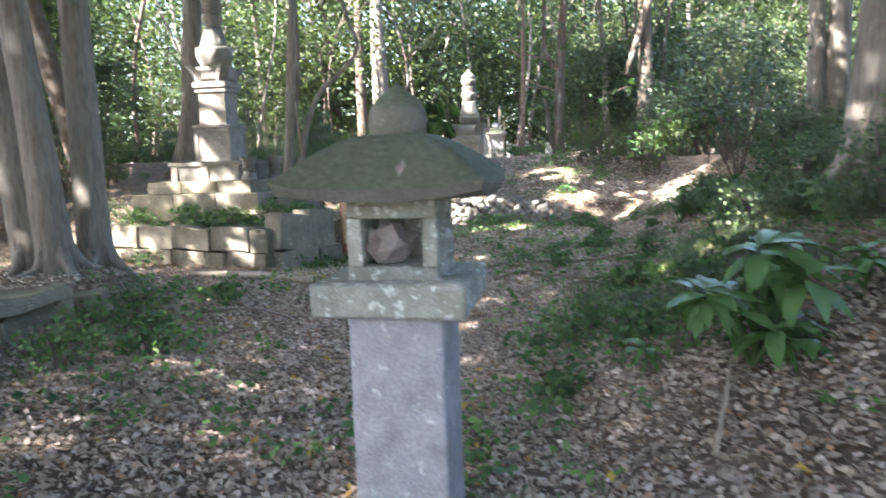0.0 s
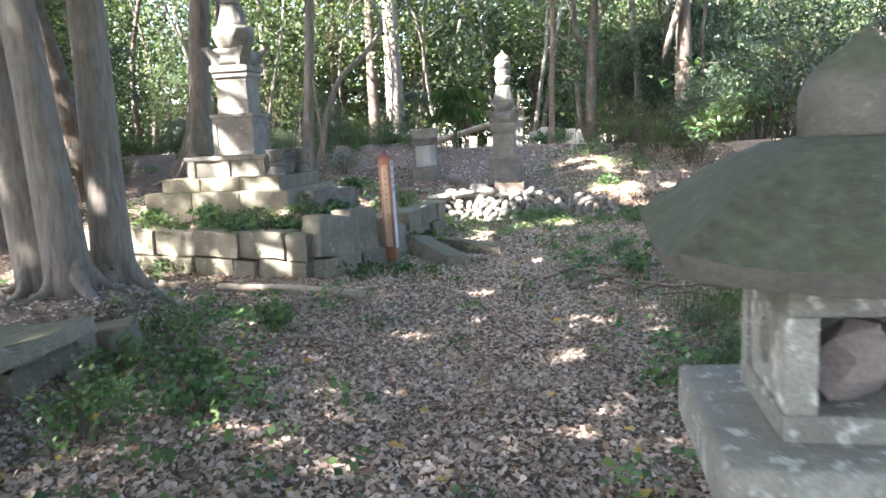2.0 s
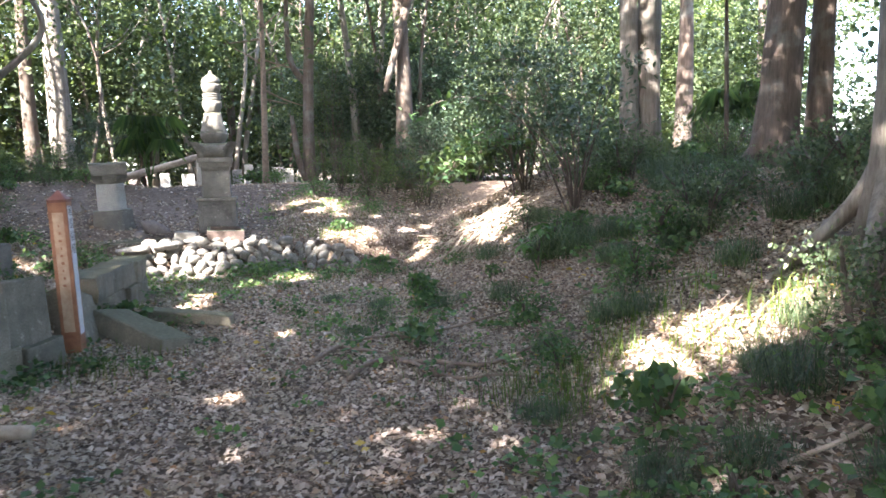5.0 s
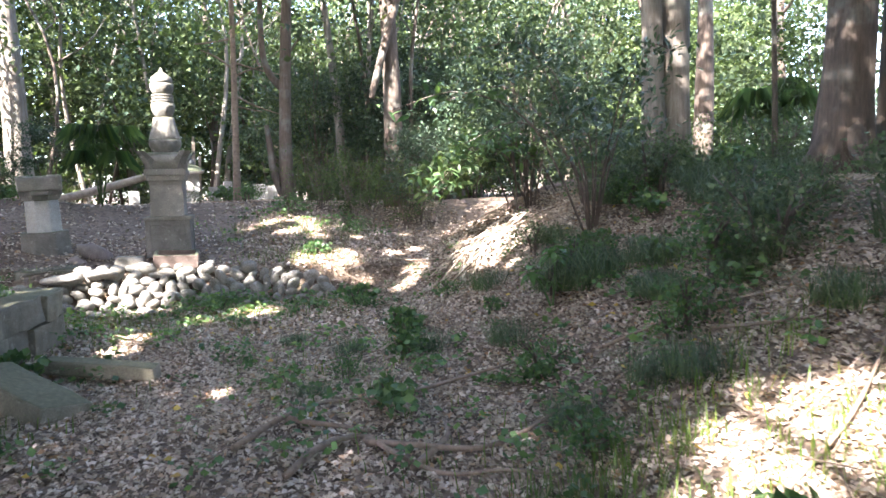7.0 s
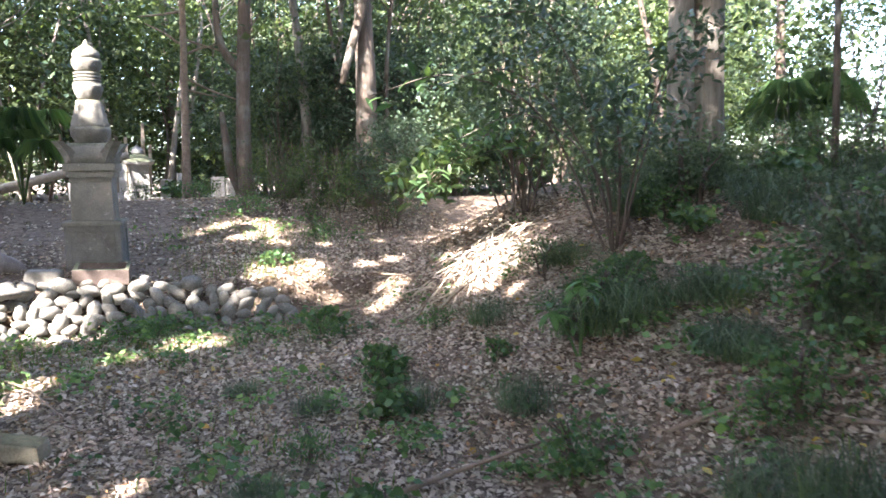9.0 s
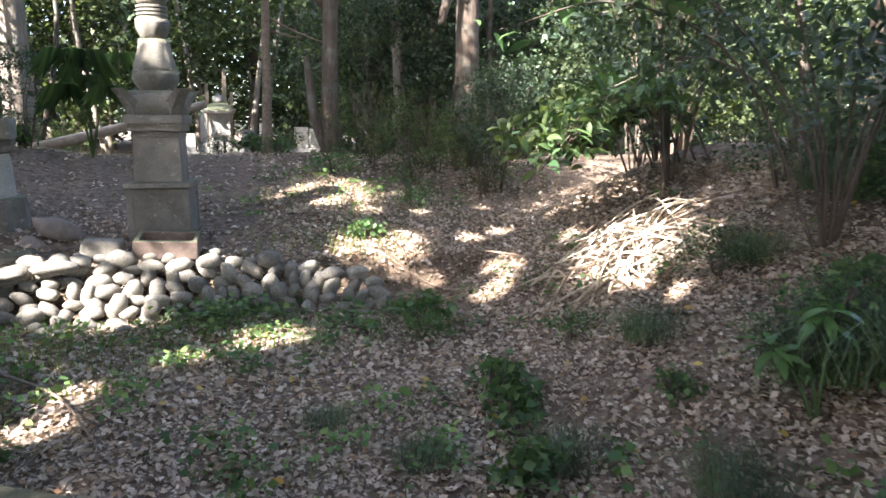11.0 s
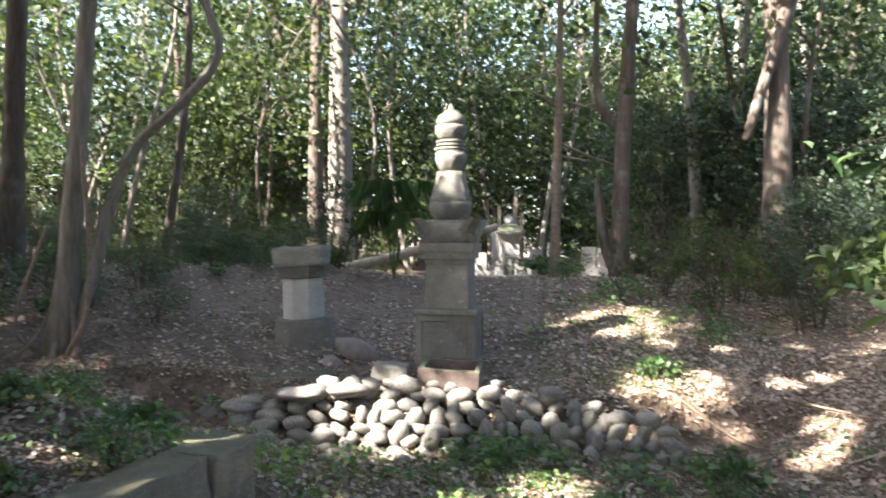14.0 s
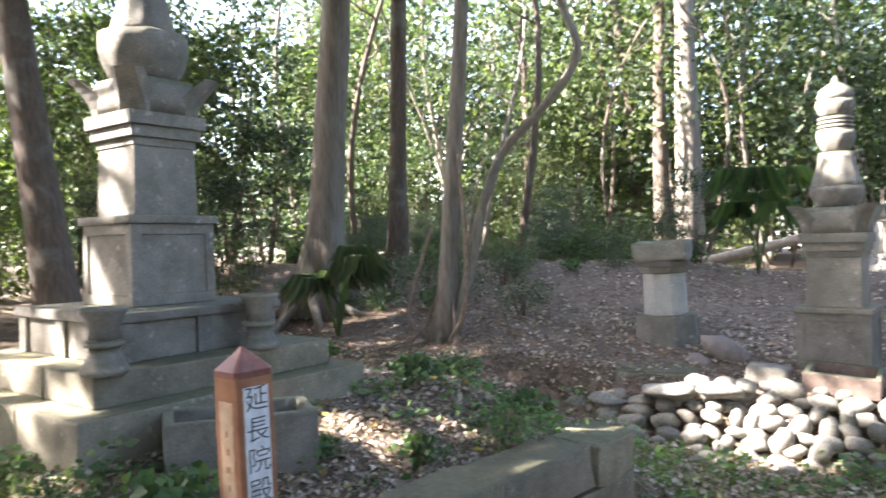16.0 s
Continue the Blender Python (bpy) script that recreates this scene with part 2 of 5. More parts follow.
def block(w, d, h, z0=0.0, bevel=0.012, taper=1.0, rough=0.0, seed=0, cuts=0):
    """A worn stone block standing on z0, with soft edges."""
    bm = bmesh.new()
    bmesh.ops.create_cube(bm, size=1)
    for v in bm.verts:
        k = taper if v.co.z > 0 else 1.0
        v.co = Vector((v.co.x * w * k, v.co.y * d * k, z0 + (v.co.z + 0.5) * h))
    if cuts:
        bmesh.ops.subdivide_edges(bm, edges=bm.edges[:], cuts=cuts, use_grid_fill=True)
    if bevel:
        sharp = [e for e in bm.edges if len(e.link_faces) == 2 and e.calc_face_angle(0) > 0.5]
        bmesh.ops.bevel(bm, geom=sharp, offset=bevel, segments=2, profile=0.6, affect="EDGES")
    if rough:
        for v in bm.verts:
            n = noise.noise_vector(v.co * 5 + Vector((seed * 7.3, seed * 3.1, seed)))
            v.co += n * rough
    return bm


def sections(profile, seg=32, power=2.0, caps=True):
    """A solid of stacked cross sections: profile rows (half width, z) or (half width, z, power); power 2 is round, 8 nearly square."""
    bm = bmesh.new()
    rings = []
    for row in profile:
        w, z = row[0], row[1]
        p = row[2] if len(row) > 2 else power
        ring = []
        for k in range(seg):
            a = 2 * math.pi * (k + 0.5) / seg
            c, s = math.cos(a), math.sin(a)
            r = w / (abs(c) ** p + abs(s) ** p) ** (1 / p)
            ring.append(bm.verts.new((r * c, r * s, z)))
        rings.append(ring)
    for a, b in zip(rings, rings[1:]):
        for k in range(seg):
            bm.faces.new((a[k], a[(k + 1) % seg], b[(k + 1) % seg], b[k]))
    if caps:
        bm.faces.new(rings[0][::-1])
        bm.faces.new(rings[-1])
    return bm


def tube_data(points, radii, seg=9, wobble=0.0, flare=0.0, seed=0):
    """Vertices and faces of a tapering limb along points."""
    verts, faces = [], []
    pts = [Vector(p) for p in points]
    for i, (p, r) in enumerate(zip(pts, radii)):
        d = (pts[min(i + 1, len(pts) - 1)] - pts[max(i - 1, 0)]).normalized()
        side = d.cross(Vector((0.3, 0.9, 0.1))).normalized()
        up = side.cross(d).normalized()
        for k in range(seg):
            a = 2 * math.pi * k / seg
            rr = r * (1 + wobble * noise.noise((math.cos(a) * 1.6 + seed, math.sin(a) * 1.6, p.z * 0.7 + seed)))
            if flare and i < 3:
                rr *= 1 + flare * (1, 0.45, 0.12)[i] * (0.55 + 0.45 * math.cos(5 * a + seed))
            verts.append(p + (side * math.cos(a) + up * math.sin(a)) * rr)
    n = len(pts)
    for i in range(n - 1):
        for k in range(seg):
            k2 = (k + 1) % seg
            faces.append((i * seg + k, i * seg + k2, (i + 1) * seg + k2, (i + 1) * seg + k))
    faces.append(tuple(range(seg))[::-1])
    faces.append(tuple((n - 1) * seg + k for k in range(seg)))
    return verts, faces


def smooth_line(points, n=10):
    """A rounded line through a few points."""
    pts = [Vector(p) for p in points]
    pts = [pts[0] * 2 - pts[1]] + pts + [pts[-1] * 2 - pts[-2]]
    out = []
    for i in range(1, len(pts) - 2):
        p0, p1, p2, p3 = pts[i - 1:i + 3]
        for k in range(n):
            t = k / n
            out.append(0.5 * (2 * p1 + (p2 - p0) * t + (2 * p0 - 5 * p1 + 4 * p2 - p3) * t * t + (3 * p1 - p0 - 3 * p2 + p3) * t ** 3))
    out.append(pts[-2])
    return out


def leaf_mesh(name, centres, sizes, rng, material, tilt=0.9, width=0.42, fold=0.18, droop=0.0):
    """One mesh of many small folded leaves at the given places (n x 3)."""
    n = len(centres)
    c = np.asarray(centres, dtype=np.float64)
    s = np.asarray(sizes, dtype=np.float64).reshape(-1, 1)
    az = rng.uniform(0, 2 * np.pi, n)
    el = rng.normal(-droop, tilt, n)
    d = np.stack([np.cos(az) * np.cos(el), np.sin(az) * np.cos(el), np.sin(el)], 1)
    roll = rng.normal(0, 0.7, n)
    side0 = np.stack([-np.sin(az), np.cos(az), np.zeros(n)], 1)
    up0 = np.cross(d, side0) * -1
    side = side0 * np.cos(roll)[:, None] + up0 * np.sin(roll)[:, None]
    up = np.cross(side, d)
    up *= np.sign(up[:, 2:3]) + (up[:, 2:3] == 0)
    v = np.empty((n, 4, 3))
    v[:, 0] = c - d * s * 0.5
    v[:, 1] = c + side * s * width + up * s * fold - d * s * 0.06
    v[:, 2] = c + d * s * 0.5
    v[:, 3] = c - side * s * width + up * s * fold - d * s * 0.06
    base = np.arange(n)[:, None] * 4
    tri = np.concatenate([base + np.array([[0, 1, 2]]), base + np.array([[0, 2, 3]])], 1).reshape(-1)
    me = bpy.data.meshes.new(name)
    me.vertices.add(n * 4)
    me.vertices.foreach_set("co", v.reshape(-1))
    me.loops.add(n * 6)
    me.loops.foreach_set("vertex_index", tri.astype(np.int32))
    me.polygons.add(n * 2)
    me.polygons.foreach_set("loop_start", np.arange(0, n * 6, 3, dtype=np.int32))
    me.update(calc_edges=True)
    me.materials.append(material)
    return me


def broad_leaf_mesh(name, centres, sizes, rng, material, tilt=0.5, width=0.2, droop=0.4):
    """One mesh of pointed oval leaves with a folded midrib, drooping at the tip."""
    n = len(centres)
    c = np.asarray(centres, float)
    s = np.asarray(sizes, float)[:, None]
    az, el, roll = rng.uniform(0, 2 * np.pi, n), rng.normal(-droop, tilt, n), rng.normal(0, 0.5, n)
    d = np.stack([np.cos(az) * np.cos(el), np.sin(az) * np.cos(el), np.sin(el)], 1)
    side0 = np.stack([-np.sin(az), np.cos(az), np.zeros(n)], 1)
    up0 = np.cross(side0, d) * -1
    side = side0 * np.cos(roll)[:, None] + up0 * np.sin(roll)[:, None]
    up = np.cross(d, side)
    rows = [c - d * s * 0.5, c + d * s * 0.5 - up * s * 0.10]
    for t, w in ((-0.28, 0.72), (0.0, 1.0), (0.27, 0.66)):
        mid = c + d * s * t + up * s * (0.03 - 0.10 * max(0.0, t))
        rows += [mid, mid + side * s * width * w + up * s * 0.05, mid - side * s * width * w + up * s * 0.05]
    v = np.stack(rows, 1)
    k = v.shape[1]
    faces = [(0, 3, 2), (0, 2, 4), (2, 3, 6), (2, 6, 5), (2, 5, 7), (2, 7, 4), (5, 6, 9), (5, 9, 8), (5, 8, 10), (5, 10, 7), (8, 9, 1), (8, 1, 10)]
    f = (np.arange(n)[:, None, None] * k + np.array(faces)[None]).reshape(-1, 3)
    me = bpy.data.meshes.new(name)
    me.vertices.add(n * k)
    me.vertices.foreach_set("co", v.reshape(-1))
    me.loops.add(len(f) * 3)
    me.loops.foreach_set("vertex_index", f.reshape(-1).astype(np.int32))
    me.polygons.add(len(f))
    me.polygons.foreach_set("loop_start", np.arange(0, len(f) * 3, 3, dtype=np.int32))
    me.update(calc_edges=True)
    me.materials.append(material)
    me.shade_smooth()
    return me


def clumps(rng, centre, radius, count, per, spread, flat=0.6):
    """Leaf places: clumps scattered in a squashed ball, with leaves round each clump."""
    c = rng.normal(0, 1, (count, 3))
    c /= np.linalg.norm(c, axis=1)[:, None]
    c *= (rng.uniform(0.25, 1, (count, 1)) ** 0.6) * np.array(radius)
    c += np.array(centre)
    p = np.repeat(c, per, axis=0)
    q = rng.normal(0, 1, p.shape) * spread * rng.uniform(0.5, 1.2, (count, 1)).repeat(per, axis=0)
    q[:, 2] *= flat
    return p + q


def ragged(p, cut=-0.2):
    """Thins foliage out unevenly, so that masses and hollows form."""
    x, y, z = p[:, 0], p[:, 1], p[:, 2]
    f = np.sin(1.9 * x + 0.7 * z) * np.sin(1.5 * y - 1.1 * z) + 0.7 * np.sin(2.6 * z + 0.9 * x) * np.cos(2.2 * y + 0.5 * x)
    return p[f > cut]


# openings in the canopy through which the sun reaches the ground: place and radius
GAPS = [((-0.38, 13.2, 0.2), 0.60), ((2.3, 5.7, 0.35), 0.62), ((3.88, 11.6, 0.65), 0.74), ((2.0, 15.2, 0.85), 0.62),
        ((2.3, 13.75, 0.4), 0.52), ((1.7, 13.15, 0.1), 0.2), 
        ((-3.85, 9.72, 1.55), 0.17), ((-3.82, 9.75, 2.15), 0.13), ((-3.75, 9.35, 1.1), 0.22), ((-3.6, 9.72, 1.95), 0.08), ((-3.7, 9.75, 2.6), 0.09), ((-3.3, 9.5, 1.0), 0.12), ((-3.3, 9.1, 0.9), 0.16), ((4.2, 13.4, 1.5), 0.6), ((-2.6, 7.6, 0.3), 0.2),
        ((-2.7, 22.7, 2.6), 0.45), ((-2.7, 22.7, 4.1), 0.5), ((0.12, 13.95, 2.8), 0.18), ((0.9, 22.5, 1.4), 0.7),
        ((2.8, 23.5, 1.4), 0.5), ((-3.9, 5.3, 0.75), 0.2), ((-1.9, 11.2, 0.5), 0.4), ((-2.6, 9.0, 0.4), 0.16),
        ((0.46, 11.96, -0.15), 0.17), ((-0.22, 11.44, -0.18), 0.18), ((-0.15, 10.3, -0.18), 0.16), ((-0.35, 11.0, -0.18), 0.2), ((0.0, 9.9, -0.18), 0.14), ((0.35, 9.2, -0.18), 0.12), ((-0.7, 11.9, -0.1), 0.2), ((3.66, 10.66, 0.4), 0.18), ((3.4, 12.98, 0.15), 0.24), ((0.3, 6.6, -0.15), 0.09), ((-0.4, 7.3, -0.15), 0.11), ((0.2, 8.1, -0.15), 0.1), ((-2.6, 9.4, 0.5), 0.18), ((-2.0, 10.4, 0.45), 0.2), ((2.7, 5.25, 0.5), 0.38), ((1.0, 12.2, -0.05), 0.3),
        ((3.0, 12.6, 0.2), 0.3), ((2.2, 10.3, 2.1), 0.3), ((-3.72, 5.45, 1.4), 0.18), ((-3.6, 5.5, 2.2), 0.16), ((0.17, 5.1, -0.2), 0.11), ((-0.9, 5.65, -0.2), 0.08), ((-1.22, 4.2, -0.2), 0.08), ((0.6, 9.2, -0.2), 0.12), ((0.35, 13.25, 0.3), 0.22)]

# fainter, smaller openings scattered over the path
_dapple = random.Random(15)
GAPS += [((_dapple.uniform(-1.6, 2.4), _dapple.uniform(3.2, 9.2), -0.15), _dapple.uniform(0.035, 0.075)) for _ in range(40)]
GAPS += [((_dapple.uniform(0.4, 4.0), _dapple.uniform(12.6, 16.5), 0.5), _dapple.uniform(0.08, 0.2)) for _ in range(16)]


def keep_gaps(p):
    """Drops the leaf places that stand between the sun and an opening."""
    keep = np.ones(len(p), bool)
    s = np.array(SUN_DIR)
    for g, r in GAPS:
        v = p - np.array(g)
        along = v @ s
        off = np.linalg.norm(v - along[:, None] * s, axis=1)
        edge = r * (1.0 + 0.45 * np.sin(p[:, 0] * 5.1 + p[:, 2] * 3.3) * np.cos(p[:, 1] * 4.7 - p[:, 2] * 2.1))
        keep &= ~((off < edge) & (along > 0.8))
    return p[keep]


# ---- ground ----
def build_ground():
    xs = sorted({round(v, 3) for v in list(np.arange(-7, 8, 0.16)) + list(np.arange(-60, -7, 3.0)) + list(np.arange(8, 61, 3.0)) + [-1500, -400, -150, 150, 400, 1500]})
    ys = sorted({round(v, 3) for v in list(np.arange(-3, 19, 0.16)) + list(np.arange(-50, -3, 3.0)) + list(np.arange(19, 91, 3.0)) + [-1500, -400, -150, 150, 400, 1500]})
    verts = [(x, y, ground_z(max(-40, min(40, x)), max(-30, min(60, y)))) for y in ys for x in xs]
    w = len(xs)
    faces = [(j * w + i, j * w + i + 1, (j + 1) * w + i + 1, (j + 1) * w + i) for j in range(len(ys) - 1) for i in range(w - 1)]
    ob = mesh_object("ground", verts, faces, M_GROUND)
    tagged(ob, "bare woodland soil under brown fallen leaves", "ground", kind="structure")


build_ground()


# ---- trees ----
def crown_points(rng, top, reach, height, count, per, spread):
    return clumps(rng, top, (reach, reach, height), count, per, spread)


def tree(x, y, r, lean=(0.0, 0.0), height=9.0, bark=None, label="tall grey-barked tree with a leafy crown", leaves=2600, reach=2.6,
         crown_z=None, seed=1, bend=0.15, leaf=None, size=0.12, flare=0.5, fork=(), sink=0.1, cull=True, roots=0):
    """A woodland tree: flared trunk, limbs, and a loose crown of many leaves."""
    rng = np.random.default_rng(seed)
    z0 = ground_z(x, y) - sink
    root = thing("tree", pose(x, y, z0), label, "tree")
    bark = bark or M_BARK
    crown_z = crown_z or height * 0.8
    pts, rad = [], []
    for k in range(13):
        t = k / 12
        tt = t ** 1.35
        zz = height * tt
        wob = bend * tt
        pts.append((lean[0] * zz + wob * math.sin(seed + 3.1 * tt), lean[1] * zz + wob * math.cos(seed * 1.7 + 2.7 * tt), zz))
        rad.append(r * (1 - 0.72 * tt))
    v, f = tube_data(pts, rad, 14, 0.16, flare, seed)
    mesh_object("trunk", v, f, bark, root)
    top = Vector(pts[-1])
    for k in range(5):
        i = 7 + k
        a = rng.uniform(0, 6.28)
        p = Vector(pts[min(i, 11)])
        q = p + Vector((math.cos(a), math.sin(a), 0.7)) * reach * 0.4
        e = p + Vector((math.cos(a + 0.4), math.sin(a + 0.4), 1.0)) * reach * 0.75
        v, f = tube_data(smooth_line([p, q, e], 4), np.linspace(r * 0.34, r * 0.06, 9), 6, 0.1, 0, seed + k)
        mesh_object("limb", v, f, bark, root)
    for k in range(roots):
        a = k * 6.283 / roots + seed
        l = r * rng.uniform(3.0, 5.0)
        q = [(math.cos(a) * r * 0.55 + pts[1][0], math.sin(a) * r * 0.55 + pts[1][1], r * 2.4), (math.cos(a) * r * 1.5, math.sin(a) * r * 1.5, r * 0.9),
             (math.cos(a + 0.2) * l, math.sin(a + 0.2) * l, ground_z(x + math.cos(a + 0.2) * l, y + math.sin(a + 0.2) * l) - z0 - 0.02)]
        v, f = tube_data(smooth_line(q, 4), np.linspace(r * 0.5, r * 0.16, 9), 7, 0.2, 0, seed + k)
        mesh_object("root", v, f, bark, root)
    for line, fr in fork:
        v, f = tube_data(smooth_line(line, 6), np.linspace(fr, fr * 0.5, (len(line) - 1) * 6 + 1), 8, 0.15, 0, seed)
        mesh_object("limb", v, f, bark, root)
    if leaves:
        per = 26
        p = crown_points(rng, (top.x * 0.9, top.y * 0.9, crown_z), reach, height * (0.26 if cull else 0.42), leaves // per, per, 0.42)
        p = p[p[:, 2] > (2.6 if cull else 1.6)]
        if not cull:
            p = ragged(p, -0.7)
        else:
            p = keep_gaps(p + np.array((x, y, z0))) - np.array((x, y, z0))
        me = leaf_mesh("crown", p, rng.uniform(size * 0.7, size * 1.4, len(p)), rng, leaf or M_LEAF)
        c = new("crown", me)
        c.parent = root
    return root


SHADE_TREE = "added shade tree, tall and grey-barked with a bare lower trunk"
# the cluster of leaning trunks beside the near stone wall
tree(-3.90, 5.60, 0.15, (-0.10, 0.02), 10, M_BARK, "smooth grey trunk leaning out of a three-stemmed clump", 9500, 3.6, seed=3, roots=4, size=0.14, flare=0.35)
tree(-3.52, 5.40, 0.15, (-0.07, 0.0), 10.5, M_BARK, "smooth grey trunk in the middle of a three-stemmed clump", 9500, 3.6, seed=4, roots=4, size=0.14, flare=0.35)
tree(-3.45, 5.90, 0.16, (0.0, 0.03), 11, M_BARK, "upright grey-brown trunk of a three-stemmed clump", 19000, 4.8, seed=5, roots=5, size=0.14, flare=0.4)
tree(-6.3, 11.2, 0.2, (-0.24, 0.0), 10, M_BARK_DARK, "dark leaning tree behind the large stone pagoda", 9000, 3.2, seed=6)
tree(-3.6, 13.85, 0.11, (0.06, 0.0), 9, M_BARK, "slim tree with exposed roots beside the slope", 14000, 3.4, seed=7, roots=6, flare=1.2)
tree(-5.98, 14.6, 0.25, (0.075, 0.02), 12, M_BARK, "large grey tree with a flared root base", 14000, 3.4, seed=8, roots=9, flare=2.0)
tree(-6.0, 16.5, 0.16, (0.05, 0.0), 12, M_BARK_DARK, "dark upright tree standing on the slope", 14000, 3.0, seed=9, roots=5)
tree(-2.7, 22.7, 0.3, (0.0, 0.0), 12, M_BARK_PALE, "pale sunlit tree trunk standing behind the graves", 4200, 3.2, seed=10)
tree(-3.5, 23.6, 0.2, (0.0, 0.0), 11, M_BARK_DARK, "dark tree behind the graves", 3200, 3.2, seed=11)
tree(2.46, 17.6, 0.13, (0.01, 0.0), 9, M_BARK_DARK, "dark forked crooked tree near the gravestones", 5200, 2.6, seed=12, bend=0.3,
     fork=(([(0.02, 0, 2.2), (-0.28, 0, 2.6), (-0.36, 0, 3.3), (-0.30, 0, 5.2)], 0.075), ([(0.0, 0, 0.0), (-0.22, 0.02, 0.6), (-0.30, 0, 1.2), (-0.34, 0, 1.55)], 0.085),
           ([(0.0, 0, 2.5), (0.16, 0, 2.9), (0.42, 0.05, 3.3)], 0.03)))
tree(1.52, 17.6, 0.07, (0.0, 0.0), 8, M_TWIG, "thin reddish tree with dry twigs near the gravestones", 2600, 2.2, seed=13, bend=0.15,
     fork=tuple(([(0, 0, z), (dx * 0.5, 0.05, z + dz * 0.6), (dx, 0.1, z + dz)], 0.022) for z, dx, dz in
                ((1.9, 0.55, -0.1), (2.1, 0.9, -0.35), (2.4, 0.6, 0.25), (2.6, -0.5, 0.3), (2.7, 0.95, -0.2), (3.1, -0.6, -0.1), (3.2, 0.5, 0.5))))
# grey trunk given the dark bark, which stands in for canopy shade on it
tree(4.55, 17.3, 0.21, (-0.02, 0.0), 11, M_BARK_DARK, "grey tree with a thick slanting limb", 4200, 3.0, seed=14, bend=0.3,
     fork=(([(0.16, -0.05, 4.3), (-0.16, -0.15, 3.3), (-0.42, -0.2, 2.5), (-0.5, -0.2, 2.2)], 0.1),))
tree(5.80, 10.95, 0.15, (-0.01, 0.0), 12, M_BARK, "grey stem fused at its foot with a thicker twin", 4200, 3.0, seed=15, roots=4, flare=0.4, bend=0.1)
tree(6.10, 10.95, 0.20, (0.012, 0.0), 12, M_BARK, "stout grey tree on the bank with a fused second stem", 5500, 3.4, seed=16, roots=5, flare=0.5, bend=0.1)
tree(6.14, 8.62, 0.23, (0.06, -0.01), 12, M_BARK_DARK, "thick dark leaning tree on the bank", 7500, 3.6, seed=17, roots=4, flare=0.4, bend=0.1, crown_z=10.5)
tree(6.75, 8.55, 0.15, (0.03, -0.01), 11, M_BARK_DARK, "dark stem close beside a thicker tree on the bank", 2600, 3.0, seed=18, flare=0.4, bend=0.1, crown_z=10.0)
tree(10.3, 15.2, 0.2, (0.06, 0.0), 11, M_BARK_DARK, "grey forked tree at the edge of a bright clearing", 2600, 3.0, seed=21, bend=0.3, crown_z=10.0)
tree(6.3, 9.55, 0.032, (0.004, 0.0), 6, M_BARK_DARK, "thin straight sapling on the bank", 700, 1.6, seed=22, bend=0.1, crown_z=5.2, size=0.10, flare=0.2)
tree(3.75, 5.3, 0.2, (0.03, 0.03), 11, M_BARK, "grey tree with a flared base at the path's bank", 22000, 4.0, crown_z=7.6, size=0.14, seed=19, roots=6, flare=0.9)
# trees on the sunny side, behind the walker: added, mostly unseen, to block sun
for k, (tx, ty) in enumerate([(-7.5, 1.5), (-6.0, -3.5), (-9.2, 4.3), (-11.5, 0.0), (-2.5, -5.5), (3.0, -4.0), (-9.0, -8.0), (-13.5, 8.0),
                              (-5.0, -9.5), (1.0, -9.5), (-14.5, -5.0), (-8.8, 10.8), (6.5, 1.0), (-12.5, 13.5), (-4.6, -0.7), (-0.8, -3.4), (2.2, -1.9), (-8.0, 8.9), (4.7, 2.2), (-3.6, -2.2), (-4.6, -5.6)]):
    tree(tx, ty, 0.18 + 0.02 * (k % 4), (0.01 * (k % 3), 0.01), 10 + k % 4, M_BARK if k % 2 else M_BARK_DARK, SHADE_TREE, 12500, 4.2, seed=40 + k, size=0.15)


def in_clearing(x, y):
    """The two bright, thinly grown stretches of the wood."""
    a = math.degrees(math.atan2(x, y - 4.0))
    b = math.degrees(math.atan2(x - 0.4, y - 7.0))
    return 39 < a < 60 and math.hypot(x, y - 4.0) > 13 or -66 < b < -44 and math.hypot(x, y - 7.0) > 11


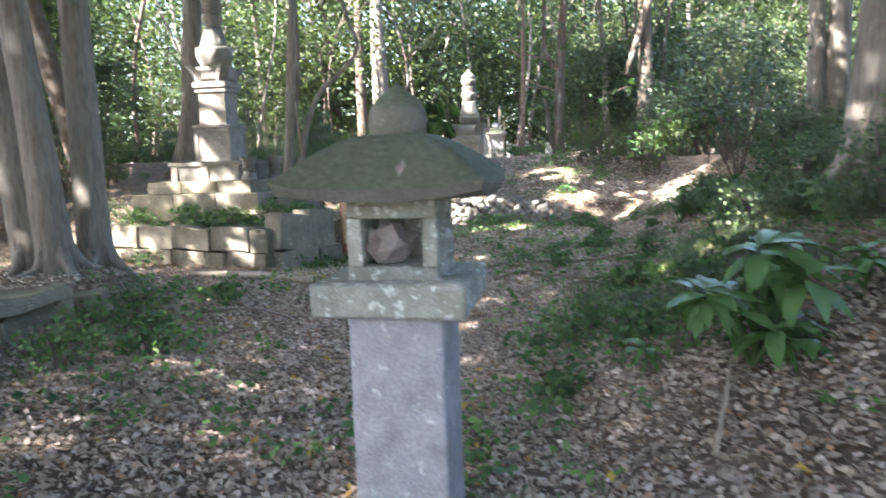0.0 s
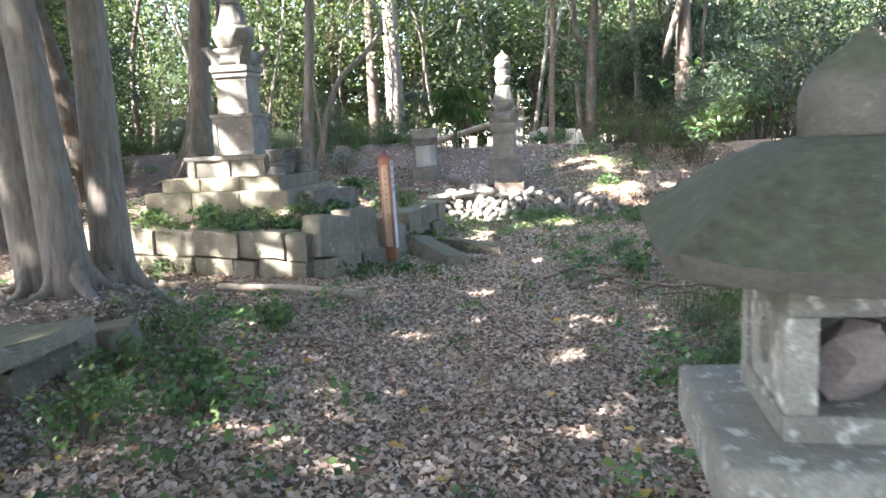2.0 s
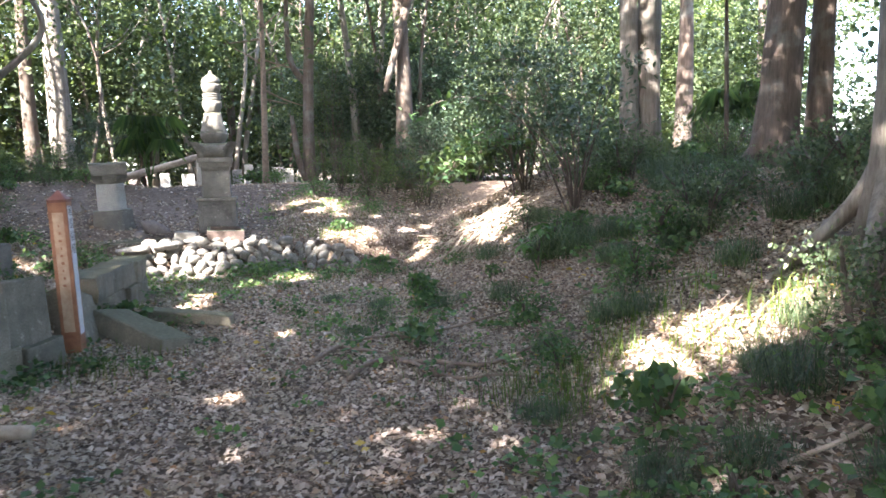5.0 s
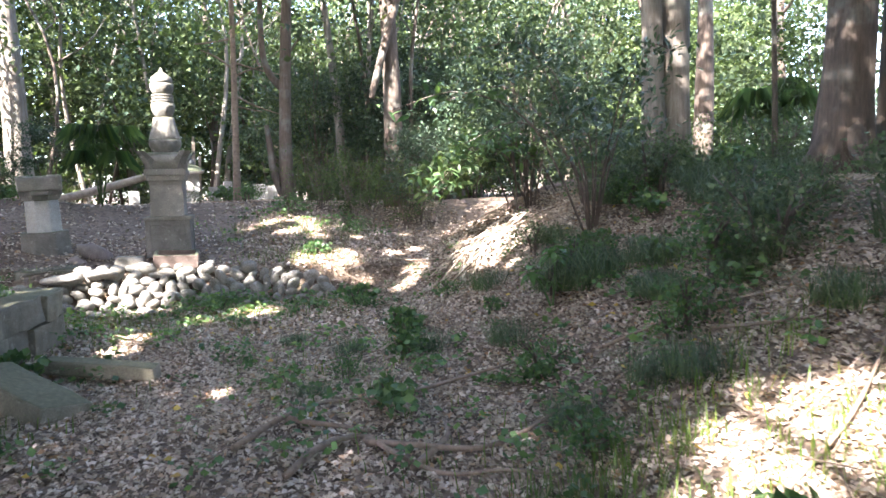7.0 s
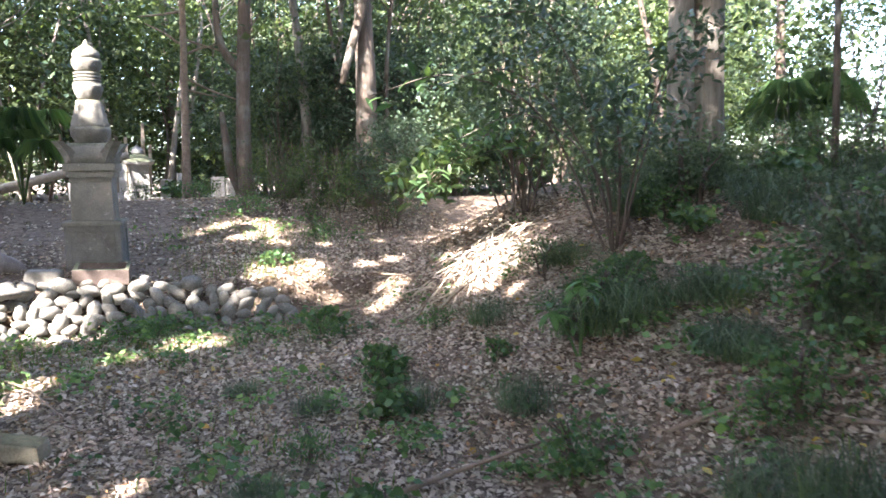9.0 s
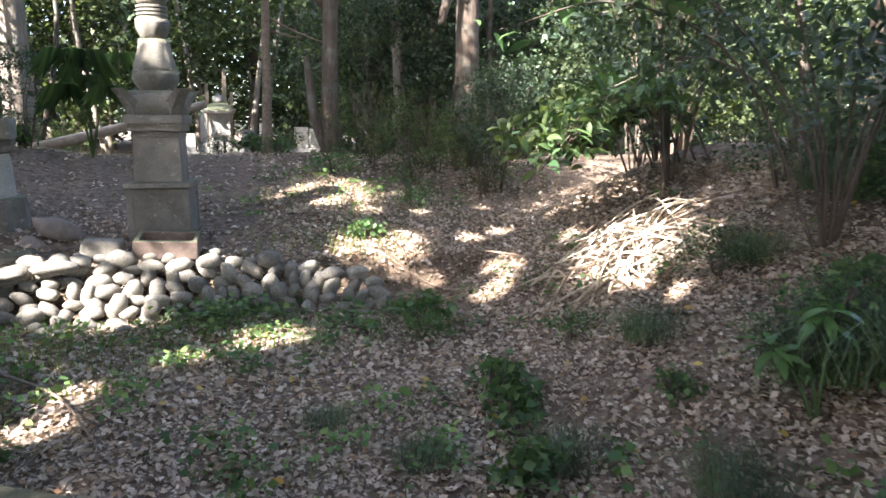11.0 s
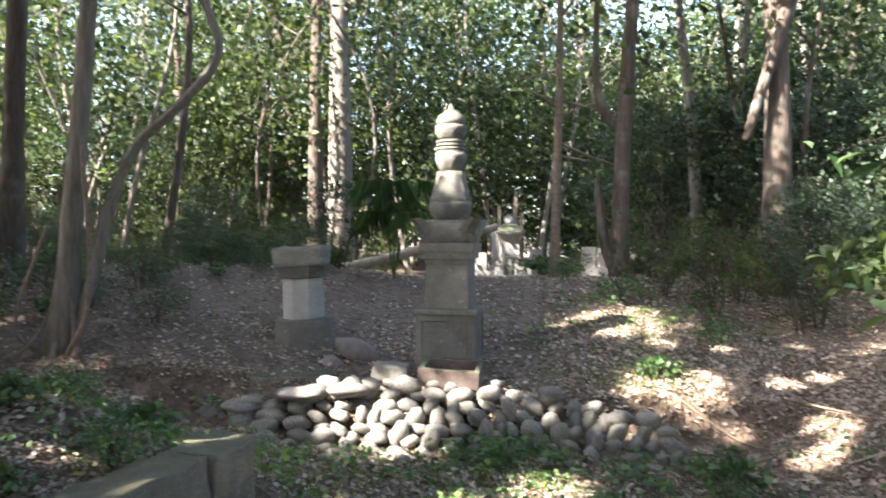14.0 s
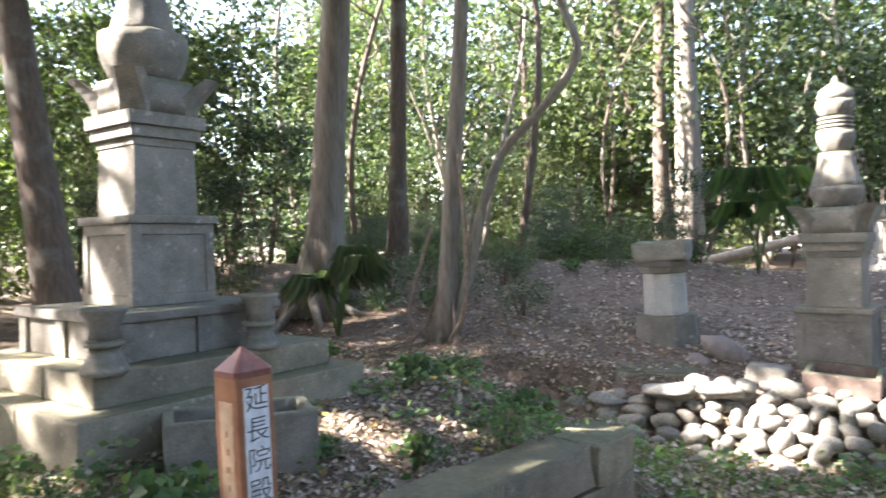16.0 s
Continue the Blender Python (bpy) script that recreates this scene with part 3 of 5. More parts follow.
def wood():
    """Trees of the wood all round, farther off: six kinds, each repeated."""
    rng = np.random.default_rng(77)
    kinds = []
    for k in range(6):
        kinds.append(tree(-40 - 4 * k, 40, 0.10 + 0.035 * (k % 4), (0.02 * (k - 2), 0.0), 9 + k, (M_BARK_DARK, M_BARK, M_BARK_DARK)[k % 3],
                          "slim woodland tree in the shaded grove", 4600, 3.2, bend=0.35 + 0.12 * k, seed=90 + k, crown_z=5.0 + k * 0.5, cull=False, size=0.175, sink=0.3))
        tagged(kinds[-1], group="grove trees")
    made = 0
    while made < 115:
        x, y = rng.uniform(-26, 30), rng.uniform(-20, 44)
        if -7.5 < x < 7.5 and -4 < y < 19 or x < 2 and y < 16.5 and x + y > -24:
            continue
        if -1.5 < x < 5 and 18 < y < 27 or 9 < x < 24 and 9 < y < 24 and made % 2:
            made += 1 if 9 < x else 0
            continue
        k = made % 6
        if in_clearing(x, y) and made % 3 == 0:
            made += 1
            continue
        copy_thing(kinds[k], pose(x, y, ground_z(x, y) - 0.3, 0, 0, rng.uniform(0, 360)) @ Matrix.Scale(rng.uniform(0.8, 1.15), 4))
        made += 1
    poles = []
    for k in range(4):
        poles.append(tree(-36 - 3 * k, 44, 0.045 + 0.014 * k, (0.03 * (k - 1.5), 0.02), 6.5 + k, (M_BARK_DARK, M_BARK)[k % 2], "thin young tree among the grove", 700, 1.5, seed=120 + k, crown_z=4.6 + k * 0.6,
                          cull=False, size=0.10, sink=0.3, bend=1.3, leaf=(M_LEAF, M_LEAF_DARK)[k % 2], flare=0.3))
        tagged(poles[-1], group="young trees")
    made = 0
    while made < 84:
        x, y = rng.uniform(-17, 15), rng.uniform(17.5, 34)
        if -1.2 < x < 3.6 and y < 26.5 or -3.6 < x < 3.6 and y < 19:
            continue
        copy_thing(poles[made % 4], pose(x, y, ground_z(x, y) - 0.3, 0, 0, rng.uniform(0, 360)) @ Matrix.Scale(rng.uniform(0.8, 1.3), 4))
        made += 1


wood()


def shrub_kind(seed, radius, height, leaves, size, material, label, stems=7, per=22, spread=0.22, droop=0.2):
    """A bushy shrub: several stems and a loose mass of leaves."""
    rng = np.random.default_rng(seed)
    root = thing("shrub", pose(0, 0, -50), label, "shrub")
    for k in range(stems):
        a, e = rng.uniform(0, 6.28), rng.uniform(0.3, 0.8)
        v, f = tube_data(smooth_line([(0.05 * math.cos(a), 0.05 * math.sin(a), -0.1), (radius * 0.25 * math.cos(a), radius * 0.25 * math.sin(a), height * 0.45),
                                      (radius * e * math.cos(a + 0.5), radius * e * math.sin(a + 0.5), height * rng.uniform(0.75, 1.0))], 4),
                         np.linspace(0.022, 0.006, 9), 5, 0.1, 0, seed + k)
        mesh_object("stem", v, f, M_BARK_DARK, root)
    p = clumps(rng, (0, 0, height * 0.58), (radius, radius, height * 0.46), max(3, leaves // per), per, spread, 0.35 if height > 1 else 0.6)
    p = p[p[:, 2] > 0.05]
    p = ragged(p, -0.3) if height > 1 else p
    me = leaf_mesh("foliage", p, rng.uniform(size * 0.7, size * 1.3, len(p)), rng, material, droop=droop)
    o = new("foliage", me)
    o.parent = root
    return root


SEEDLINGS = [(1.41, 8.12, 6), (2.5, 8.1, 6), (2.0, 9.6, 6), (2.9, 9.67, 6), (2.23, 10.26, 6), (1.9, 3.9, 6), (2.3, 4.4, 6), (1.3, 3.5, 6), (2.9, 4.4, 6), (1.75, 5.2, 6), (2.1, 3.4, 6), (2.3, 10.6, 6), (2.3, 12.2, 6), (2.2, 13.9, 6),
             (3.5, 8.3, 6), (4.0, 9.5, 6), (-1.9, 3.6, 6), (-2.2, 4.4, 6), (-2.0, 5.6, 6), (0.8, 3.1, 6), (1.0, 4.3, 6), (-1.1, 9.9, 6), (-2.3, 11.2, 6), (-2.8, 11.7, 6), (-1.8, 11.9, 6), (-3.4, 11.4, 6), (-4.3, 8.75, 5), (-3.9, 8.5, 6), (-3.5, 8.4, 5), (-3.1, 8.2, 6), (-2.8, 8.3, 5), (-2.5, 8.1, 6), (-3.7, 8.9, 6), (-2.5, 8.7, 5), (-2.2, 9.0, 6), (-1.9, 9.2, 5), (-2.1, 9.9, 6), (-4.5, 9.2, 6), (-1.75, 10.4, 6), (-1.5, 11.0, 5)]


def undergrowth():
    rng = np.random.default_rng(31)
    kinds = [
        shrub_kind(201, 1.5, 3.4, 5200, 0.075, M_LEAF_DARK, "dark glossy evergreen shrub under the trees"),
        shrub_kind(202, 1.7, 4.6, 5600, 0.08, M_LEAF, "tall leafy green undergrowth shrub"),
        shrub_kind(203, 1.2, 2.2, 2600, 0.065, M_LEAF_FRESH, "light green low undergrowth bush"),
        shrub_kind(204, 1.4, 5.2, 4200, 0.08, M_LEAF_FRESH, "young tree with light green leaves catching the sun", 5),
        shrub_kind(205, 0.55, 0.7, 900, 0.042, M_TUFT, "low dark green bush on the bank", 6, 18, 0.12),
        shrub_kind(206, 0.36, 0.42, 420, 0.045, M_WEED, "small green seedling clump on the leaf litter", 5, 14, 0.10),
        shrub_kind(207, 0.26, 0.36, 150, 0.10, M_WEED, "leafy green seedling standing in the leaf litter", 5, 9, 0.09),
    ]
    near, far = [], []
    for x0, x1, y0, y1, n, pick in ((-28, 30, 16.5, 50, 430, (0, 0, 0, 1, 1, 2, 3)), (-22, -7.5, -2, 17, 80, (0, 1, 2, 3)), (8, 22, -2, 17, 42, (0, 1, 1, 3)), (-8, 9, -16, -4.5, 24, (0, 1))):
        for _ in range(n):
            x, y, k = rng.uniform(x0, x1), rng.uniform(y0, y1), int(rng.choice(pick))
            s = rng.uniform(0.45, 1.25)
            if y > 14 and -9 < x < 3.4 and y < 23.5 or -0.6 < x < 3.6 and y < 28.5:
                continue
            if -3.6 < x < 0 and y < 24 and s > 0.6:
                continue
            if 9 < x < 28 and 9 < y < 26 and rng.uniform() < 0.6:
                continue
            if in_clearing(x, y) and rng.uniform() < 0.35:
                continue
            (near if abs(x) < 11 and 0 < y < 25 else far).append((x, y, k, s))
    for x, y, k, s in near:
        copy_thing(kinds[k], pose(x, y, ground_z(x, y) - 0.05, 0, 0, rng.uniform(0, 360)) @ Matrix.Scale(s, 4))
    pts = {0: [], 1: [], 3: []}
    for _ in range(190):
        a, d, h = radians(rng.uniform(3, 46)), rng.uniform(28, 40), rng.uniform(3, 12)
        x, y = d * math.sin(a), 4 + d * math.cos(a)
        p = clumps(rng, (x, y, h * 0.75), (2.6, 1.6, 3.0), 26, 40, 0.6, 0.35)
        pts[int(rng.choice((0, 1, 1, 3)))].append(p)
    for x, y, k, s in far:
        h = (3.6, 4.8, 2.4, 5.6)[k] * s
        p = clumps(rng, (x, y, ground_z(x, y) + h * 0.55), (2.2 * s, 2.2 * s, h * 0.55), 24, 44, 0.46, 0.2)
        pts[3 if k == 2 else k].append(ragged(p))
    for k, mat in ((0, M_LEAF_DARK), (1, M_LEAF), (3, M_LEAF_FRESH)):
        p = np.concatenate(pts[k])
        o = new("undergrowth", leaf_mesh("undergrowth", p, rng.uniform(0.08, 0.21, len(p)), rng, mat, 0.6))
        tagged(o, ("dark evergreen", "green", "", "light green")[k] + " undergrowth filling the wood beyond", "undergrowth", kind="stuff")
    for _ in range(70):
        x, y = rng.uniform(-10, -1), rng.uniform(17.0, 24)
        copy_thing(kinds[int(rng.choice((0, 2, 4, 4)))], pose(x, y, ground_z(x, y) - 0.05, 0, 0, rng.uniform(0, 360)) @ Matrix.Scale(rng.uniform(0.2, 0.5), 4))
    for x, y, k in SEEDLINGS:
        copy_thing(kinds[k], pose(x, y, ground_z(x, y) - 0.03, 0, 0, 71 * x + 40 * y) @ Matrix.Scale(rng.uniform(0.4, 0.8), 4))
    for _ in range(60):
        x, y = rng.uniform(-9, -1.6), rng.uniform(14.6, 18.5)
        if x > -2.4 and y < 16:
            continue
        copy_thing(kinds[int(rng.choice((4, 5, 6)))], pose(x, y, ground_z(x, y) - 0.04, 0, 0, rng.uniform(0, 360)) @ Matrix.Scale(rng.uniform(0.4, 1.0), 4))
    # chosen shrubs of the bank and behind the terrace
    for x, y, k, s in [(2.8, 16.3, 2, 0.42), (3.3, 15.9, 2, 0.5), (3.8, 16.6, 2, 0.6), (4.2, 15.7, 2, 0.45), (3.1, 17.3, 2, 0.6), (2.5, 17.0, 2, 0.35), (4.9, 16.9, 0, 0.5), (3.6, 19.3, 1, 0.8), (4.8, 19.6, 0, 1.0), (5.9, 18.6, 0, 0.9), (3.7, 21.4, 0, 1.1), (5.3, 21.6, 1, 1.1), (6.8, 20.2, 0, 1.1), (1.9, 19.6, 4, 0.8), (0.9, 19.2, 4, 0.6), (1.4, 18.4, 6, 0.9), (2.2, 15.9, 5, 0.8), (1.6, 16.8, 5, 0.7), (3.0, 14.9, 5, 0.7), (5.0, 12.7, 0, 0.8), (5.6, 13.8, 1, 0.6), (4.5, 15.9, 0, 0.5), (3.7, 17.2, 2, 0.5), (-7.2, 9.2, 0, 0.5), (-8.2, 10.8, 1, 0.5), (-7.6, 12.6, 0, 0.6), (-9.3, 9.0, 0, 0.7), (-9.6, 12.2, 2, 0.7), (-7.9, 14.6, 2, 0.6), (-10.6, 10.6, 1, 0.6), (-8.6, 7.2, 0, 0.5), (-9.8, 14.2, 3, 1.1), (-11.2, 15.9, 1, 1.2), (-10.2, 17.0, 3, 1.1), (-12.5, 17.4, 1, 1.3), (-9.0, 13.0, 3, 0.8), (-6.6, 8.0, 2, 0.4), (-9.0, 15.4, 0, 0.6), (6.4, 15.5, 1, 0.8), (7.9, 7.6, 0, 0.5), (7.4, 12.8, 2, 0.4),
                       (5.9, 6.6, 4, 1.2), (4.9, 7.9, 4, 0.5), (3.3, 7.4, 5, 0.9), (2.56, 8.14, 5, 0.7), (1.35, 9.16, 5, 0.5), (2.1, 6.83, 5, 0.6), (2.6, 4.7, 4, 0.7),
                       (1.5, 2.9, 5, 0.8), (2.9, 3.4, 4, 0.9), (3.3, 9.2, 4, 0.6), (1.1, 4.0, 5, 0.8), (-2.6, 4.95, 5, 0.8), (-2.5, 4.1, 5, 0.8), (-2.3, 3.3, 5, 0.8), (2.2, 11.9, 5, 0.5), (0.7, 12.6, 5, 0.5),
                       (-2.2, 11.6, 5, 0.6), (-2.9, 10.9, 5, 0.4), (-1.6, 12.3, 5, 0.5), (-4.6, 7.3, 4, 0.7), (-5.4, 6.3, 4, 0.9), (-5.2, 9.4, 4, 0.6), (5.6, 9.9, 2, 0.25), (6.1, 9.3, 2, 0.25), (4.9, 6.0, 4, 0.9), (3.0, 10.9, 5, 0.5), (6.6, 10.4, 2, 0.4), (5.3, 10.2, 4, 0.8), (7.2, 9.7, 2, 0.4), (5.0, 8.7, 4, 0.5), (8.6, 10.9, 3, 0.5), (9.4, 12.2, 2, 0.6), 
                       (6.9, 7.7, 4, 0.6), (5.4, 6.9, 4, 0.6), (3.6, 9.3, 5, 0.9), (3.14, 7.43, 5, 0.6), (3.9, 7.9, 5, 1.1), (5.0, 11.2, 4, 1.0), (5.7, 11.8, 4, 1.1), (4.5, 5.2, 4, 0.9), (3.7, 4.3, 4, 0.8)]:
        copy_thing(kinds[k], pose(x, y, ground_z(x, y) - 0.03, 0, 0, 70 * x) @ Matrix.Scale(s, 4))
    for _ in range(34):
        x, y = rng.uniform(3.6, 7.6), rng.uniform(5.6, 11.2)
        if math.hypot(x - 3.9, y - 11.6) < 1.0 or math.hypot(x - 6.0, y - 8.4) < 1.3:
            continue
        copy_thing(kinds[int(rng.choice((4, 4, 5, 6)))], pose(x, y, ground_z(x, y) - 0.03, 0, 0, rng.uniform(0, 360)) @ Matrix.Scale(rng.uniform(0.5, 1.0), 4))
    for root in kinds:
        root.matrix_world = pose(30 + root.location.x, 38, 0.9)


undergrowth()


# ---- the stone lantern ----
def square_roof(w, z_edge, z_top, thick, lift, n=17):
    """A hipped lantern cap with softly upturned eaves."""
    bm = bmesh.new()
    def height(u, v):
        r = max(abs(u), abs(v))
        hip = min(abs(u), abs(v)) / max(r, 1e-6)
        return z_edge + (z_top - z_edge) * (1 - max(0.0, (r - 0.28) / 0.72) ** 1.5) + lift * (r ** 4) * (hip ** 4)
    grid = {}
    for s in (0, 1):
        for i in range(n):
            for j in range(n):
                u, v = 2 * i / (n - 1) - 1, 2 * j / (n - 1) - 1
                r = max(abs(u), abs(v))
                if s == 0:
                    z = height(u, v)
                else:
                    z = z_edge - thick + lift * (r ** 4) * (abs(u * v) ** 2)
                k = w / 2 * (1.0 if s == 0 else 0.955)
                p = Vector((u * k, v * k, z))
                p += noise.noise_vector(p * 9) * 0.004
                grid[s, i, j] = bm.verts.new(p)
    for i in range(n - 1):
        for j in range(n - 1):
            bm.faces.new((grid[0, i, j], grid[0, i + 1, j], grid[0, i + 1, j + 1], grid[0, i, j + 1]))
            bm.faces.new((grid[1, i, j], grid[1, i, j + 1], grid[1, i + 1, j + 1], grid[1, i + 1, j]))
    for i in range(n - 1):
        for a, b in (((i, 0), (i + 1, 0)), ((i + 1, n - 1), (i, n - 1)), ((0, i + 1), (0, i)), ((n - 1, i), (n - 1, i + 1))):
            bm.faces.new([bm.verts.new(grid[key].co) for key in ((0, *b), (0, *a), (1, *a), (1, *b))])
    return bm


def rock(rx, ry, rz, seed, sub=2, rough=0.25):
    bm = bmesh.new()
    bmesh.ops.create_icosphere(bm, subdivisions=sub, radius=1)
    for v in bm.verts:
        k = 1 + rough * noise.noise(v.co * 1.4 + Vector((seed * 5.1, seed, 0)))
        v.co = Vector((v.co.x * rx * k, v.co.y * ry * k, v.co.z * rz * k))
    return bm


def pierced_wall(w, h, thick, hole, n=20):
    """An upright slab with a round hole through it."""
    bm = bmesh.new()
    rings = []
    for y, inner in ((-thick / 2, False), (-thick / 2, True), (thick / 2, True), (thick / 2, False)):
        ring = []
        for k in range(n):
            a = 2 * math.pi * (k + 0.5) / n
            c, q = math.cos(a), math.sin(a)
            r = hole if inner else min(w / 2 / max(abs(c), 1e-6), h / 2 / max(abs(q), 1e-6))
            ring.append(bm.verts.new((r * c, y, r * q)))
        rings.append(ring)
    for a, b in zip(rings, rings[1:] + rings[:1]):
        for k in range(n):
            bm.faces.new((a[k], a[(k + 1) % n], b[(k + 1) % n], b[k]))
    bmesh.ops.recalc_face_normals(bm, faces=bm.faces)
    return bm


def lantern():
    root = thing("stone_lantern", pose(0.15, 1.14, -0.15, 0, 0, -8), "mossy old stone lantern with a square cap on a pillar", "stone lantern")
    part("pillar", block(0.29, 0.275, 1.02, 0.0, 0.010, 0.985, 0.004, 3, 5), M_PILLAR, root, "pale violet-grey stone shaft", flat=False)
    part("platform", block(0.45, 0.45, 0.096, 1.014, 0.012, 1.0, 0.004, 5, 5), M_LANTERN, root, "thick square stone slab", flat=False)
    box = part("fire_box", block(0.266, 0.27, 0.04, 1.11, 0.005, 1, 0.0015, 1, 3), M_LANTERN, root, "lichen-spotted fire box with an open window")
    for sx in (-1, 1):
        for sy in (-1, 1):
            bm = block(0.044, 0.044, 0.14, 1.15, 0.005, 1, 0.0015, sx + sy * 3, 2)
            bmesh.ops.translate(bm, verts=bm.verts, vec=(sx * 0.111, sy * 0.113, 0))
            part("corner_post", bm, M_LANTERN, box)
    bm = block(0.176, 0.028, 0.14, 1.15, 0.004)
    bmesh.ops.translate(bm, verts=bm.verts, vec=(0, 0.114, 0))
    part("back_wall", bm, M_LANTERN, box)
    for sx in (-1, 1):
        bm = pierced_wall(0.18, 0.14, 0.028, 0.036)
        bmesh.ops.transform(bm, matrix=pose(sx * 0.112, 0, 1.22, 0, 0, 90), verts=bm.verts)
        part("side_wall", bm, M_LANTERN, box)
    part("lintel", block(0.266, 0.27, 0.052, 1.29, 0.006, 1, 0.002, 2, 3), M_LANTERN, box)
    part("cap", square_roof(0.59, 1.382, 1.53, 0.036, 0.026), M_CAP, root, "mossy hipped stone cap with upturned eaves", flat=False)
    part("cap_collar", sections([(0.075, 1.505), (0.078, 1.520), (0.072, 1.528)], 24, 3), M_CAP, root, flat=False)
    part("jewel", sections([(0.074, 1.52), (0.083, 1.535), (0.086, 1.56), (0.084, 1.59), (0.073, 1.618), (0.050, 1.642), (0.026, 1.658), (0.013, 1.671), (0.003, 1.682)], 24, 2.3),
         M_CAP, root, "onion-shaped stone finial", flat=False)
    stone = part("rock", rock(0.078, 0.055, 0.060, 4, 2, 0.75), M_PINK, None, flat=True)
    stone.matrix_world = pose(0.118, 1.09, 1.055, 10, -12, 10)
    tagged(stone, "pinkish angular rock lying inside the lantern window", "rock")
    d = mesh_object("dead_leaf", [(-0.014, 0, 0.004), (0, -0.032, 0), (0.016, 0.004, 0.006), (0.003, 0.034, 0.002), (0, 0, -0.001)], [(0, 1, 4), (1, 2, 4), (2, 3, 4), (3, 0, 4)], M_PINK, flat=True)
    d.matrix_world = pose(0.180, 0.870, 1.284, 42, 0, -8)
    tagged(d, "pale dry leaf stuck on the mossy lantern cap", "leaf")


lantern()


# ---- stone pagodas ----
def ear(w, reach, h, scroll):
    """A corner ear of a pagoda cap: a horn that leans outwards."""
    bm = bmesh.new()
    rows = []
    for k in range(6):
        t = k / 5
        out = reach * t ** 1.6
        half = w * (1 - 0.25 * t)
        rows.append([bm.verts.new((out - half * (0.9 - 0.5 * t), -half, h * t)), bm.verts.new((out + half * 0.25, -half * 0.6, h * t * (1.0 if not scroll else 0.96))),
                     bm.verts.new((out + half * 0.25, half * 0.6, h * t * (1.0 if not scroll else 0.96))), bm.verts.new((out - half * (0.9 - 0.5 * t), half, h * t))])
    for a, b in zip(rows, rows[1:]):
        for k in range(4):
            bm.faces.new((a[k], a[(k + 1) % 4], b[(k + 1) % 4], b[k]))
    bm.faces.new(rows[0][::-1])
    bm.faces.new(rows[-1])
    return bm


def petals(r0, r1, z0, z1, count, up):
    """A ring of lotus petals round a bowl, as one relief."""
    bm = bmesh.new()
    seg = count * 6
    rings = []
    for i in range(7):
        t = i / 6
        ring = []
        for k in range(seg):
            a = 2 * math.pi * k / seg
            lobe = abs(math.sin(a * count / 2))
            r = r0 + (r1 - r0) * math.sin(t * math.pi / 2)
            r *= 1 + 0.07 * lobe * math.sin(t * math.pi)
            z = z0 + (z1 - z0) * t
            if (i == 6 and up) or (i == 0 and not up):
                z += (0.012 if up else -0.02) * lobe
            ring.append(bm.verts.new((r * math.cos(a), r * math.sin(a), z)))
        rings.append(ring)
    for a, b in zip(rings, rings[1:]):
        for k in range(seg):
            bm.faces.new((a[k], a[(k + 1) % seg], b[(k + 1) % seg], b[k]))
    bm.faces.new(rings[0][::-1])
    bm.faces.new(rings[-1])
    return bm


def die(w, h, z0, material, parent, name="base"):
    """A square block whose faces carry a sunk panel."""
    bm = block(w, w, h, z0, 0.010, 0.985, 0.002, 2, 0)
    side = [f for f in bm.faces if abs(f.normal.z) < 0.2 and f.calc_area() > w * h * 0.4]
    bmesh.ops.inset_individual(bm, faces=side, thickness=w * 0.13, depth=0)
    bmesh.ops.inset_individual(bm, faces=side, thickness=0.008, depth=-0.012)
    return part(name, bm, material, parent)


